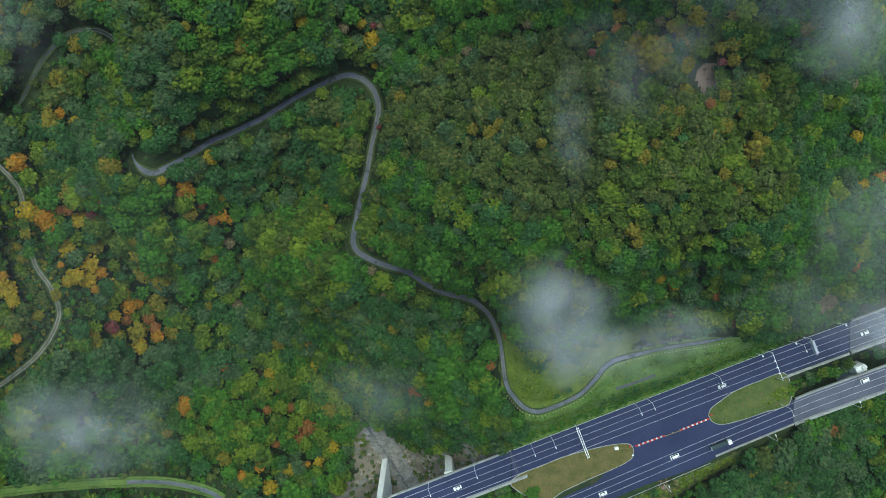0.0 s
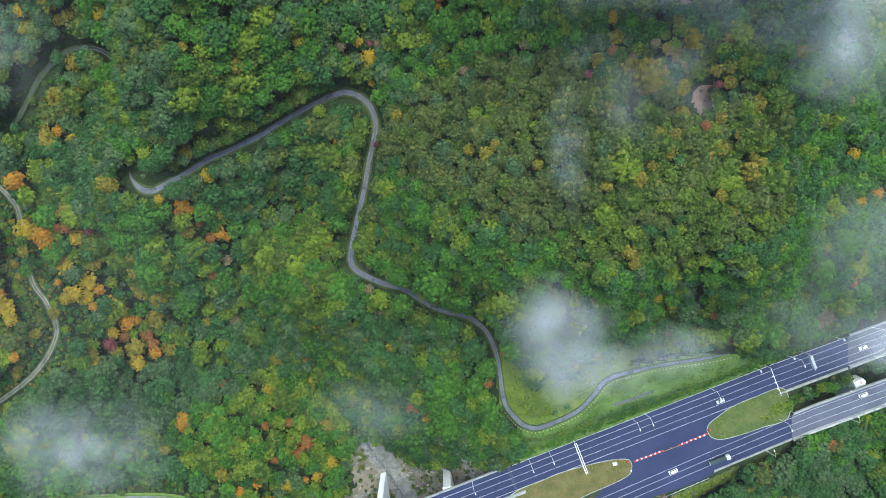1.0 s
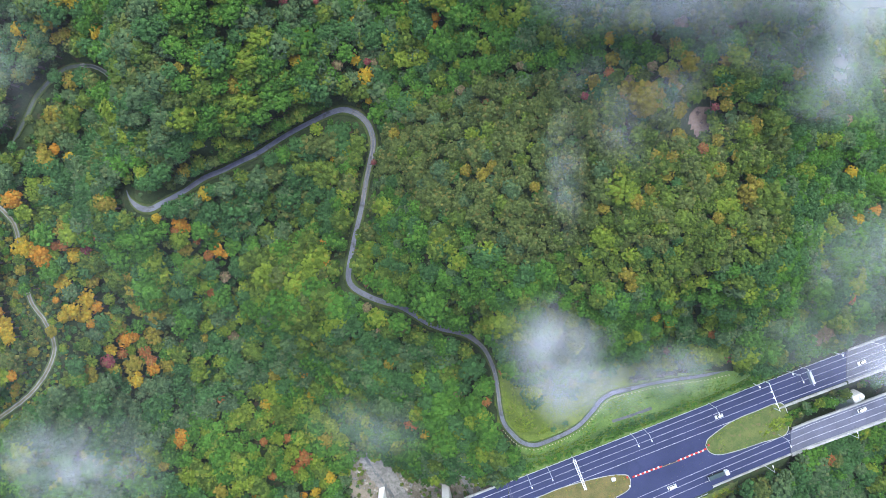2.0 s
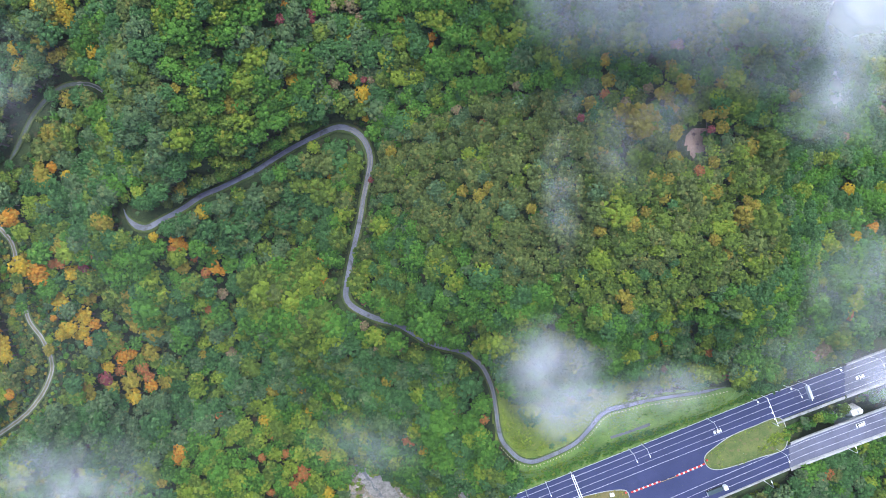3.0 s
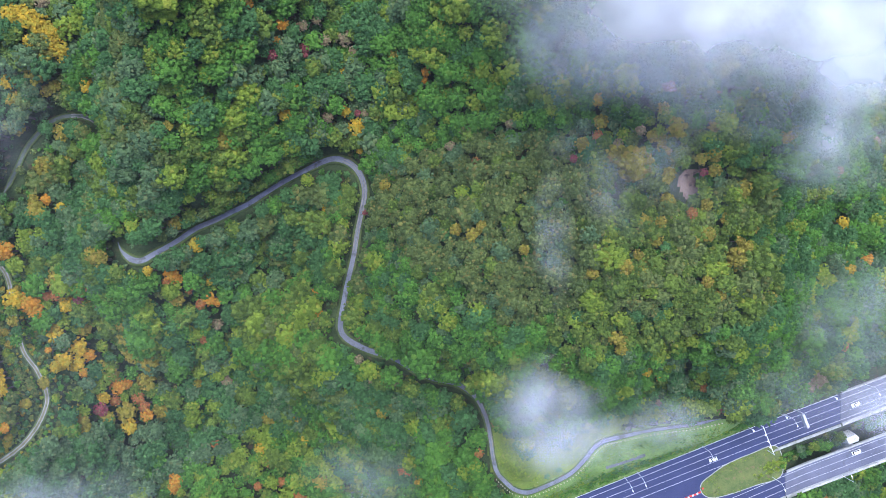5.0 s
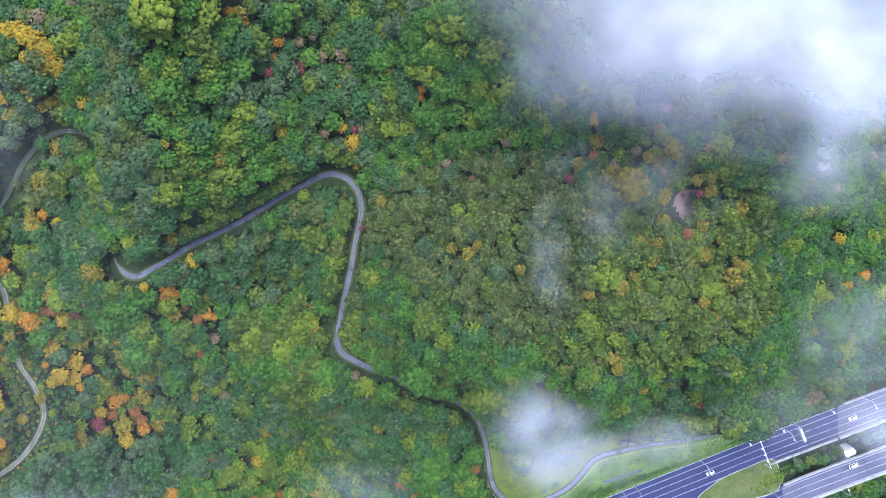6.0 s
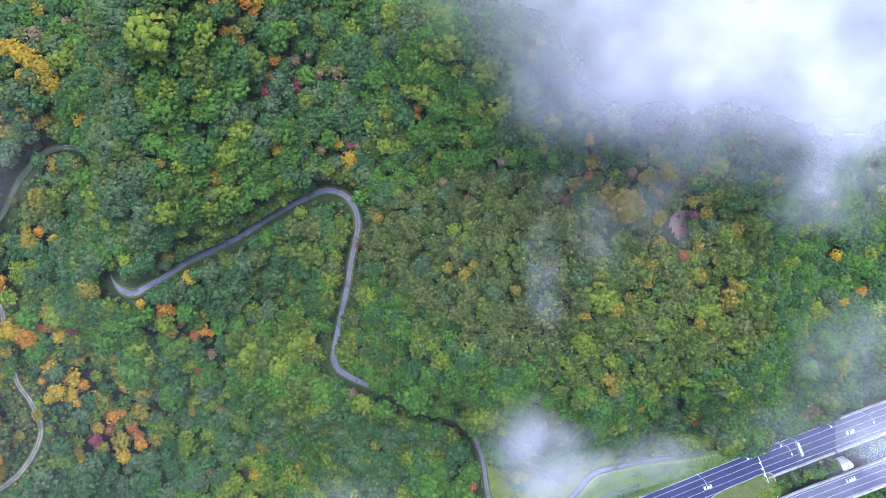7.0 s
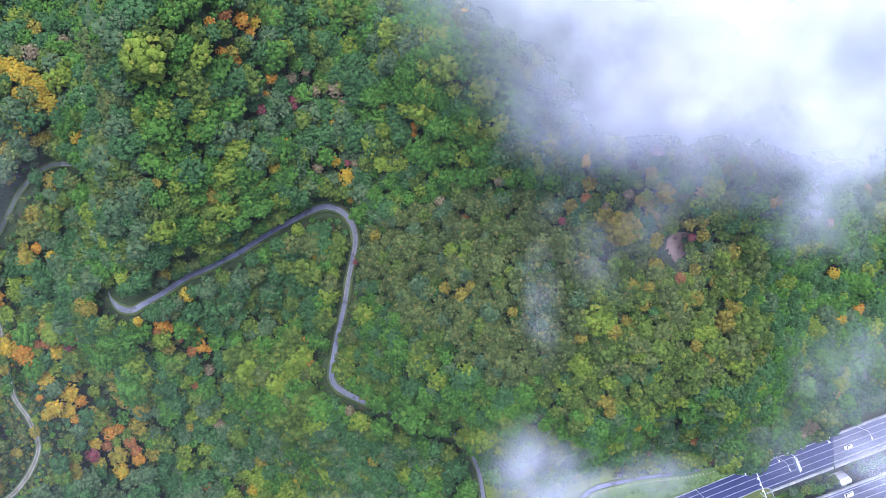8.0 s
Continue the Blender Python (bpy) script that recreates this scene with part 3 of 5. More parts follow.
for k in range(4):
    stripe("lane_line", north_line, -k * LANE_WIDTH, -80, 360, 0.2 if k in (0, 3) else 0.16)
for k in range(3):
    stripe("lane_line", south_line, -k * LANE_WIDTH, -60, 360, 0.18)
for line, x, d0, d1 in ((north_line, 37.9, 2.7, -12.0), (north_line, 224.2, 2.7, -12.0), (south_line, 193.2, 1.2, -10.2)):
    for e in (-0.5, 0.5):
        v = []
        for d in (d0, d1):
            yy = float(off(line, d)(x))
            v += [(x - d * 0.36 + e - 0.16, yy, 0.05), (x - d * 0.36 + e + 0.16, yy, 0.05)]
        tagged(mesh_object("expansion_joint", v, [[0, 1, 3, 2]], LANE), "pale concrete expansion joint across the carriageway", "road joint", kind="structure")


def barrier(name, line, d, x0, x1, width, height, label, base=0.0, material=CONCRETE):
    """A concrete parapet with sloping faces along the road."""
    xs = np.arange(x0, x1 + 0.01, (x1 - x0) / max(1, round((x1 - x0) / 5)))
    prof = ((-width / 2, base), (-width / 4, base + height), (width / 4, base + height), (width / 2, base))
    n = len(xs)
    v = [(x, float(off(line, d + o)(x)), z) for o, z in prof for x in xs]
    f = [[k * n + i, k * n + i + 1, (k + 1) * n + i + 1, (k + 1) * n + i] for k in range(3) for i in range(n - 1)]
    return tagged(mesh_object(name, v, f, material), label, "barrier", kind="structure")


PARA = "grey weathered concrete parapet along the viaduct"
for line, a, b, dn, ds in ((north_line, -80, 37.5, 3.2, -UP_IN - 0.4), (north_line, 224.5, 360, 3.2, -UP_IN - 0.4), (south_line, 193.5, 360, LOW_IN + 0.3, -LOW_OUT - 0.5), (south_line, -60, 19.5, LOW_IN + 0.3, -LOW_OUT - 0.5)):
    barrier("parapet", line, dn + 0.2, a, b, 1.3, 1.1, PARA)
    barrier("parapet", line, ds - 0.5, a, b + (9 if b == 37.5 else 0), 2.0, 1.0, PARA)
barrier("retaining_wall", north_line, -UP_IN - 1.2, 187, 224, 1.5, 0.7, "pale concrete retaining wall beside the carriageway", -0.2)
abut = empty("abutment", pose(233.5, -67.0, -12, 0, 0, 21), "pale concrete bridge abutment beside the viaduct", "abutment", kind="structure")
bm = bmesh.new()
box(bm, 0, 0, 0, 7.5, 4.6, 8, 0.2, 0.8)
part("block", bm, PIER_MAT, abut)
bm = bmesh.new()
box(bm, 1.6, 0.6, 8, 2.4, 1.5, 1.2, 0.1)
part("bearing_seat", bm, PIER_MAT, abut)
barrier("retaining_kerb", south_line, -LOW_OUT - 0.3, 150, 193, 1.0, 0.9, "pale concrete kerb beside the carriageway")


def pier(x, y, turn, width, length, setback):
    """A pier from the foot of its north-eastern corner up to the deck; its north face is battered by setback."""
    foot = min(ground_at(x, y), ground_at(x + length * 0.36, y - length * 0.93)) - 4.0
    ob = empty("viaduct_pier", pose(x, y, foot, 0, 0, turn), "tall white concrete viaduct pier standing in the valley", "bridge pier", "viaduct piers")
    top = -3.6 - foot
    bm = bmesh.new()
    box(bm, -width / 2, -length / 2, 0, width, length, top)
    for v in bm.verts:
        if v.co.z > top / 2 and v.co.y > -length / 2:
            v.co.y -= setback
    bmesh.ops.bevel(bm, geom=bm.edges[:], offset=0.25, segments=1, affect="EDGES")
    part("shaft", bm, PIER_MAT, ob)
    bm = bmesh.new()
    box(bm, -width / 2, -(length + setback) / 2, top, width + 0.8, length - setback + 0.8, 1.4, 0.2)
    part("pier_cap", bm, PIER_MAT, ob)
    return ob


pier(-35.0, -128.2, 6, 3.4, 26.0, 11.0)
pier(5.2, -122.8, 12, 4.4, 14.0, 0.6)
pier(264, -33.5, 21, 4.4, 12.0, 0.4)
pier(236, -70.0, 21, 4.4, 11.0, 0.4)
pier(-10, -168.5, 21, 4.4, 10.0, 0.4)


def island(name, outline, label, turf=DRY):
    """A kerbed median island: concrete kerb ring round a domed strip of grass."""
    pts = spline(outline + outline[:1], 1.2)[:-1]
    c = pts.mean(0)
    root = empty(name, pose(0, 0, 0), label, "traffic island", kind="structure")
    n = len(pts)
    tan = np.roll(pts, -1, 0) - np.roll(pts, 1, 0)
    tan /= np.linalg.norm(tan, axis=1)[:, None]
    nor = np.column_stack([tan[:, 1], -tan[:, 0]])
    if ((pts + nor - c) ** 2).sum() < ((pts - nor - c) ** 2).sum():
        nor = -nor
    rings = [(pts + nor * 0.25, 0.0), (pts + nor * 0.2, 0.2), (pts - nor * 0.15, 0.2), (pts - nor * 0.2, 0.1)]
    v = [(p[0], p[1], z) for ring, z in rings for p in ring]
    f = [[k * n + i, k * n + (i + 1) % n, (k + 1) * n + (i + 1) % n, (k + 1) * n + i] for k in range(3) for i in range(n)]
    mesh_object("kerb", v, f, CONCRETE, root)
    levels, v, f = 8, [], []
    for k in range(levels):
        s = 1 - k / levels
        for p in pts - nor * 0.18:
            q = c + (p - c) * s
            v.append((q[0], q[1], 0.14 + 0.35 * (1 - s ** 2) + 0.06 * math.sin(q[0] * 2.1) * math.cos(q[1] * 1.7) * (k > 0)))
    v.append((c[0], c[1], 0.5))
    f = [[k * n + i, k * n + (i + 1) % n, (k + 1) * n + (i + 1) % n, (k + 1) * n + i] for k in range(levels - 1) for i in range(n)]
    f += [[(levels - 1) * n + i, (levels - 1) * n + (i + 1) % n, levels * n] for i in range(n)]
    mesh_object("turf", v, f, turf, root, True)


island("median_island", ISLE_EAST, "kerbed median island with short olive grass")
island("median_island", ISLE_WEST, "kerbed median island with dry brownish grass", BROWN_TURF)


CABINET = plain("pale_grey_panel", (0.42, 0.43, 0.46), 0.5)


# ---- street furniture ----
def lamp_frame(line, x, d):
    return x, float(off(line, d)(x))


def street_lamp():
    ob = empty("street_lamp", pose(0, 0, 0), "tall galvanised street lamp with one arm over the motorway", "street lamp", "motorway lamps")
    bm = bmesh.new()
    rod(bm, (0, 0, 0), (0, 0, 9.6), 0.16, 0.1)
    part("pole", bm, STEEL, ob)
    bm = bmesh.new()
    rod(bm, (0, 0, 9.5), (0, -1.4, 10.2), 0.09, 0.08)
    rod(bm, (0, -1.4, 10.2), (0, -3.2, 10.4), 0.08, 0.07)
    part("arm", bm, STEEL, ob)
    bm = bmesh.new()
    box(bm, 0, -3.6, 10.32, 0.5, 1.2, 0.2, 0.05)
    head = part("lamp_head", bm, WHITE, ob)
    bm = bmesh.new()
    box(bm, 0, -3.7, 10.26, 0.36, 0.8, 0.05)
    part("lens", bm, STEEL, head)
    bm = bmesh.new()
    box(bm, 0, 0, -0.3, 0.6, 0.6, 0.5, 0.05)
    part("foot", bm, CONCRETE, ob)
    return ob


lamp = street_lamp()
spots = [(17, north_line, 3.3, 21), (48, north_line, 3.3, 21), (59, north_line, 3.3, 21), (105, north_line, 3.3, 21), (112, north_line, 3.3, 21), (148, north_line, 3.3, 21), (193, north_line, 3.3, 21),
         (237, north_line, 3.4, 21), (-8, north_line, 3.4, 21), (186, south_line, 2.2, 21), (179, south_line, -LOW_OUT - 0.9, 201), (224, south_line, -LOW_OUT - 0.5, 201), (122, south_line, -LOW_OUT - 4.2, 201), (268, north_line, 3.4, 21)]
for i, (x, line, d, turn) in enumerate(spots):
    m = pose(*lamp_frame(line, x, d), 0, 0, 0, turn)
    if i:
        copy_thing(lamp, m)
    else:
        lamp.matrix_world = m


def gantry(x, height, span, label, truss=True, board=False):
    x0, y0 = lamp_frame(north_line, x, 4.0)
    ob = empty("sign_gantry", pose(x0, y0, 0, 0, 0, 21), label, "gantry", "motorway gantries")
    for e in ((0, -span) if not board else (0,)):
        bm = bmesh.new()
        rod(bm, (0, e, -0.3), (0, e, height + 0.4), 0.2, 0.18)
        part("column", bm, STEEL, ob)
    chords = (-0.55, 0.55) if truss else (0.0,)
    for c in chords:
        bm = bmesh.new()
        rod(bm, (c, 0.2, height), (c, -span - 0.2, height), 0.18 if truss else 0.16)
        part("chord", bm, WHITE, ob)
    if truss:
        n = int(span / 1.4)
        for i in range(n):
            bm = bmesh.new()
            a, b = -span * i / n, -span * (i + 1) / n
            rod(bm, (-0.55 if i % 2 else 0.55, a, height), (0.55 if i % 2 else -0.55, b, height), 0.06, sides=6)
            part("brace", bm, WHITE, ob)
    if board:
        bm = bmesh.new()
        box(bm, 0, -span * 0.5, height - 1.2, 1.4, span * 0.8, 2.4, 0.08)
        part("sign_cabinet", bm, CABINET, ob, "large white message sign cabinet")
    elif not truss:
        for e in (0.3, 0.52, 0.74):
            bm = bmesh.new()
            box(bm, -0.3, -span * e, height - 0.5, 0.9, 0.7, 0.7, 0.06)
            part("camera_box", bm, WHITE, ob)
    return ob


gantry(72.5, 6.8, 17.2, "white lattice sign gantry spanning the carriageway")
gantry(178, 6.6, 16.0, "slim white gantry with camera boxes over the carriageway", truss=False)
gantry(198.5, 7.2, 9.2, "white message sign on a cantilever gantry", truss=False, board=True)


def camera_pole(x, line, d):
    x0, y0 = lamp_frame(line, x, d)
    ob = empty("camera_pole", pose(x0, y0, ground_at(x0, y0), 0, 0, 21), "white pole with a small camera box beside the motorway", "pole")
    bm = bmesh.new()
    rod(bm, (0, 0, -0.2), (0, 0, 8.0), 0.12, 0.09)
    part("pole", bm, WHITE, ob)
    bm = bmesh.new()
    box(bm, 0, -0.4, 7.6, 0.7, 1.1, 0.6, 0.06)
    part("camera_box", bm, WHITE, ob)


for x in (172, 190, 217):
    camera_pole(x, north_line, 5.0)


def guard_rail(name, line, d, x0, x1, z0=0.0, label="grey steel guard rail along the carriageway"):
    ob = empty(name, pose(0, 0, 0), label, "guard rail", kind="structure")
    xs = np.arange(x0, x1, 3.0)
    ys = off(line, d)(xs)
    v, f, n = [], [], len(xs)
    for o, z in ((0.06, 0.45), (0.12, 0.6), (0.06, 0.78), (-0.06, 0.78), (-0.06, 0.45)):
        v += [(x, y + o, z0 + z) for x, y in zip(xs, ys)]
    f = [[k * n + i, k * n + i + 1, (k + 1) * n + i + 1, (k + 1) * n + i] for k in range(4) for i in range(n - 1)]
    mesh_object("rail", v, f, STEEL, ob)
    post = None
    for x, y in zip(xs, ys):
        if post is None:
            bm = bmesh.new()
            box(bm, 0, 0, -0.25, 0.16, 0.16, 1.0)
            post = part("post", bm, STEEL, ob)
        else:
            q = post.copy()
            scene.collection.objects.link(q)
            post_new = q
            post_new.location = (x, y, z0)
            continue
        post.location = (x, y, z0)


guard_rail("guard_rail", north_line, 3.1, 39, 223)
guard_rail("guard_rail", south_line, -LOW_OUT - 2.6, 60, 148)


# red and white water-filled barriers across the crossover
def road_block(material, name, label, size):
    ob = empty(name, pose(0, 0, 0), label, "traffic barrier", "barriers across the crossover")
    bm = bmesh.new()
    box(bm, 0, 0, 0, size, 0.75, 0.35, 0.04)
    part("foot", bm, material, ob)
    bm = bmesh.new()
    box(bm, 0, 0, 0.35, size * 0.92, 0.5, 0.6, 0.06, 0.8)
    part("body", bm, material, ob)
    return ob


red_block = road_block(RED, "traffic_barrier", "red plastic road barrier block", 1.5)
white_block = road_block(WHITE, "traffic_barrier", "white plastic road barrier block", 1.1)
first = {"r": True, "w": True}
for (xa, ya), (xb, yb), n in (((106.0, -108.7), (122.0, -102.8), 13), ((130.8, -99.8), (146.5, -93.4), 13)):
    turn = math.degrees(math.atan2(yb - ya, xb - xa))
    for i in range(n):
        k = "w" if i % 2 else "r"
        t = (i + 0.5) / n
        m = pose(xa + (xb - xa) * t, ya + (yb - ya) * t + random.uniform(-0.15, 0.15), 0.0, 0, 0, turn + random.uniform(-8, 8))
        src = red_block if k == "r" else white_block
        if first[k]:
            src.matrix_world = m
            first[k] = False
        else:
            copy_thing(src, m)
pole = empty("barrier_pole", pose(126.4, -101.3, 0, 0, 0, 20), "yellow-brown swing pole between the barrier rows", "barrier")
bm = bmesh.new()
rod(bm, (-4.6, 0, 0.9), (4.6, 0, 0.9), 0.16)
part("boom", bm, YELLOW_PAINT, pole)
for e in (-4.4, 0, 4.4):
    bm = bmesh.new()
    box(bm, e, 0, 0, 0.3, 0.3, 0.85)
    part("stand", bm, STEEL, pole)

cab = empty("control_cabinet", pose(95.2, -109.4, 0.2, 0, 0, 10), "white control cabinet on the median island", "cabinet")
bm = bmesh.new()
box(bm, 0, 0, 0, 2.1, 1.3, 1.7, 0.06)
part("body", bm, WHITE, cab)
bm = bmesh.new()
box(bm, 0, 0, 1.7, 2.3, 1.5, 0.12, 0.03)
part("roof", bm, WHITE, cab)
for x, y, mat, lab in ((104.2, -113.3, WHITE, "white round marker post at the island's tip"), (102.8, -108.4, RED, "red marker post at the island's tip"), (147.4, -91.0, RED, "red marker post at the island's tip")):
    mk = empty("marker_post", pose(x, y, 0.2), lab, "post")
    bm = bmesh.new()
    rod(bm, (0, 0, 0), (0, 0, 1.0), 0.12)
    part("post", bm, STEEL, mk)
    bm = bmesh.new()
    rod(bm, (0, 0, 1.0), (0, 0, 1.5), 0.55, 0.4, 12)
    part("drum", bm, mat, mk)


# ---- vehicles ----
def car(paint, label, length=4.6, width=1.85, van=False):
    ob = empty("car", pose(0, 0, 0), label, "car", "cars on the motorway")
    bm = bmesh.new()
    box(bm, 0, 0, 0.35, length, width, 0.55, 0.12)
    part("body", bm, paint, ob)
    bm = bmesh.new()
    box(bm, -0.25 if not van else -0.1, 0, 0.9, length * (0.58 if not van else 0.8), width * 0.92, 0.5, 0.0, 0.78)
    part("window", bm, DARK, ob, "dark glazed cabin")
    bm = bmesh.new()
    box(bm, -0.25 if not van else -0.1, 0, 1.38, length * (0.42 if not van else 0.62), width * 0.72, 0.08, 0.03)
    part("roof", bm, paint, ob)
    for sx in (-0.31, 0.31):
        for sy in (-0.46, 0.46):
            bm = bmesh.new()
            rod(bm, (length * sx, width * sy - 0.1, 0.33), (length * sx, width * sy + 0.1, 0.33), 0.33, sides=12)
            wheel = part("wheel", bm, RUBBER, ob)
            bm = bmesh.new()
            rod(bm, (length * sx, width * sy - 0.11, 0.33), (length * sx, width * sy + 0.11, 0.33), 0.2, sides=10)
            part("rim", bm, STEEL, wheel)
    for sy in (-0.35, 0.35):
        bm = bmesh.new()
        box(bm, length * 0.485, width * sy, 0.6, 0.14, 0.35, 0.16)
        part("headlight", bm, STEEL, ob)
    return ob


def truck():
    ob = empty("truck", pose(0, 0, 0), "long flatbed truck with a white cab and green-grey load", "truck", "cars on the motorway")
    for name, mat, dims in (("chassis", RUBBER, (0, 0, 0.6, 11.0, 2.2, 0.4)), ("cab", WHITE, (4.7, 0, 1.0, 2.0, 2.4, 2.2)), ("bed", RUBBER, (-1.2, 0, 1.0, 9.2, 2.45, 0.25)), ("load", TARP, (-1.2, 0, 1.25, 8.8, 2.2, 0.9)), ("tailboard", STEEL, (-5.7, 0, 1.0, 0.15, 2.45, 1.2)), ("windscreen", DARK, (5.66, 0, 2.0, 0.12, 2.0, 0.8))):
        bm = bmesh.new()
        box(bm, *dims, 0.06)
        part(name, bm, mat, ob)
    for x in (4.6, -2.6, -4.0):
        for y in (-0.95, 0.95):
            bm = bmesh.new()
            rod(bm, (x, y - 0.15, 0.5), (x, y + 0.15, 0.5), 0.5, sides=14)
            wheel = part("wheel", bm, RUBBER, ob)
            bm = bmesh.new()
            rod(bm, (x, y - 0.16, 0.5), (x, y + 0.16, 0.5), 0.28, sides=10)
            part("rim", bm, STEEL, wheel)
    return ob


car_a, car_b, car_c = car(WHITE, "white car driving on the motorway"), car(WHITE, "white van driving on the motorway", 5.0, 1.95, True), car(SILVER, "silver car driving on the motorway")


def lane_pose(line, x, lane, back=False):
    y = float(off(line, -(lane + 0.5) * LANE_WIDTH)(x))
    return pose(x, y, 0.03, 0, 0, 21 + (180 if back else 0))


car_a.matrix_world = lane_pose(north_line, 8, 1, True)
car_b.matrix_world = lane_pose(south_line, 127.5, 0)
car_c.matrix_world = lane_pose(north_line, 153.5, 1, True)
copy_thing(car_a, lane_pose(south_line, 88, 1))
copy_thing(car_a, lane_pose(north_line, 232, 1, True))
copy_thing(car_b, lane_pose(south_line, 232, 0))
copy_thing(car_c, lane_pose(north_line, -10, 2, True))
copy_thing(car_a, lane_pose(north_line, 290, 0, True))
truck().matrix_world = lane_pose(south_line, 152.5, 1)


# ---- track side: posts of the bend, stones ----
main = LINES["main"]
tan = np.gradient(main[:, :2], axis=0)
tan /= np.linalg.norm(tan, axis=1)[:, None]
fence = empty("guard_posts", pose(0, 0, 0), "row of white and yellow guard posts along the outer edge of the forest road", "guard posts", kind="structure")
bm = bmesh.new()
box(bm, 0, 0, -0.3, 0.42, 0.42, 1.1, 0.04)
post_proto = None
travel, last = 0.0, None
for i in range(int(len(main) * 0.285)):
    p = main[i, :2] + np.array((-tan[i, 1], tan[i, 0])) * 2.3
    if last is not None:
        travel += float(np.linalg.norm(p - last))
    last = p
    if travel >= 1.2 or post_proto is None:
        travel = 0.0
        if post_proto is None:
            post_proto = part("guard_post", bm, surface("post_paint", (0.26, 0.22, 0.12, 1), (0.40, 0.36, 0.25, 1), 1.5, 8.0), fence)
            q = post_proto
        else:
            q = post_proto.copy()
            scene.collection.objects.link(q)
        q.location = (p[0], p[1], main[i, 2])


def rock_mesh(seed):
    rnd = random.Random(seed)
    bm = bmesh.new()
    bmesh.ops.create_icosphere(bm, subdivisions=1, radius=1.0)
    for v in bm.verts:
        v.co *= rnd.uniform(0.7, 1.15)
        v.co.z *= 0.6
    return bm


def scatter_stones(name, xs, ys, sizes, material, label):
    """Loose stones, joined into one heap."""
    tv, tf = [], []
    for s in range(5):
        b = rock_mesh(s)
        b.verts.ensure_lookup_table()
        tv.append(np.array([v.co[:] for v in b.verts]))
        tf.append([[v.index for v in f.verts] for f in b.faces])
        b.free()
    zs = ground(xs, ys)
    v, f, base = [], [], 0
    rnd = np.random.RandomState(11)
    for i, (x, y, z, s) in enumerate(zip(xs, ys, zs, sizes)):
        t = tv[i % 5]
        a = rnd.uniform(0, 6.28)
        r = np.array([[math.cos(a), -math.sin(a), 0], [math.sin(a), math.cos(a), 0], [0, 0, 1]])
        v.append(t @ r.T * s + (x, y, z + 0.35 + s * 0.15))
        f += [[k + base for k in q] for q in tf[i % 5]]
        base += len(t)
    return tagged(mesh_object(name, np.concatenate(v), f, material), label, "stones", kind="stuff")


rs = np.random.RandomState(5)
bed = spline(STREAM, 1.0)
k = rs.randint(0, len(bed), 1500)
side = rs.normal(0, 3.6, 1500)
side = np.where((side > -3.0) & (side < -1.5) & (rs.uniform(0, 1, 1500) < 0.6), side + 2.4, side)
sx, sy = bed[k, 0] + side, bed[k, 1] + rs.normal(0, 1.5, 1500) + side * 0.4
scatter_stones("river_stones", sx, sy, np.exp(rs.normal(-0.9, 0.5, len(sx))), STONE, "pale boulders and gravel in the stream bed")
ex, ey = rs.uniform(-66, 28, 900), rs.uniform(-160, -100, 900)
ok = inside(ex, ey, RIVER_AREA)
scatter_stones("bank_stones", ex[ok], ey[ok], np.exp(rs.normal(-1.0, 0.5, int(ok.sum()))), STONE, "loose pale stones on the river bank")
hx = rs.uniform(96.4, 117.4, 130)
hy = np.interp(hx, [96.4, 106.1, 117.4], [-50.3, -46.8, -44.7]) + rs.normal(0, 0.7, 130)
scatter_stones("rubble_heap", hx, hy, rs.uniform(0.15, 0.42, 130), RUT, "heap of pale broken concrete beside the track")
rx, ry = 124 + rs.normal(0, 3.0, 120), -131.5 + rs.normal(0, 2.0, 120)
scatter_stones("rubble_heap", rx, ry, rs.uniform(0.2, 0.6, 120), EARTH, "heap of brownish rubble beside the motorway")


# ---- mist ----
def mist(name, x, y, z, rx, ry, depth, layers, density, low, high, scale, seed, turn=0, plateau=0.0, label="thin white mist drifting over the trees"):
    m = mist_material("mist_" + str(seed), density, low, high, scale, seed, plateau)
    root = empty(name, pose(x, y, z, 0, 0, turn), label, "mist", kind="stuff")
    n = 20
    for k in range(layers):
        t = 0 if layers == 1 else k / (layers - 1) - 0.5
        s = 1 - 0.35 * abs(t) * 2
        v = []
        for j in range(n + 1):
            for i in range(n + 1):
                a, b = 2 * i / n - 1, 2 * j / n - 1
                v.append((a, b, 0.10 * math.sin(a * 4 + k) * math.cos(b * 3.3 + 2 * k) - 0.12 * (a * a + b * b)))
        ob = mesh_object("mist_layer", v, grid_faces(n + 1, n + 1), m, root, True)
        ob.matrix_basis = Matrix.LocRotScale((0, 0, t * depth), None, (rx * s, ry * s, 5.0))


CLOUD = "thick white cloud bank over the hilltop"
mist("cloud", 89, 156, 178, 110, 96, 12, 3, 0.88, 0.02, 0.7, 0.024, 1, plateau=0.42, label=CLOUD)
mist("cloud", 87, 112, 163, 34, 42, 7, 2, 0.55, 0.2, 0.65, 0.04, 11, plateau=0.1, label=CLOUD)
mist("cloud", 132, 104, 149, 58, 48, 8, 2, 0.6, 0.32, 0.68, 0.035, 12, plateau=0.1, label=CLOUD)
mist("mist", 52, 110, 124, 48, 42, 8, 2, 0.36, 0.38, 0.7, 0.045, 13)
mist("mist", 112, 94, 124, 62, 38, 8, 2, 0.25, 0.38, 0.7, 0.04, 14)
mist("mist", 47, -26, 92, 36, 37, 10, 3, 0.29, 0.2, 0.7, 0.045, 2, plateau=0.0, label="round puff of white mist above the meadow")
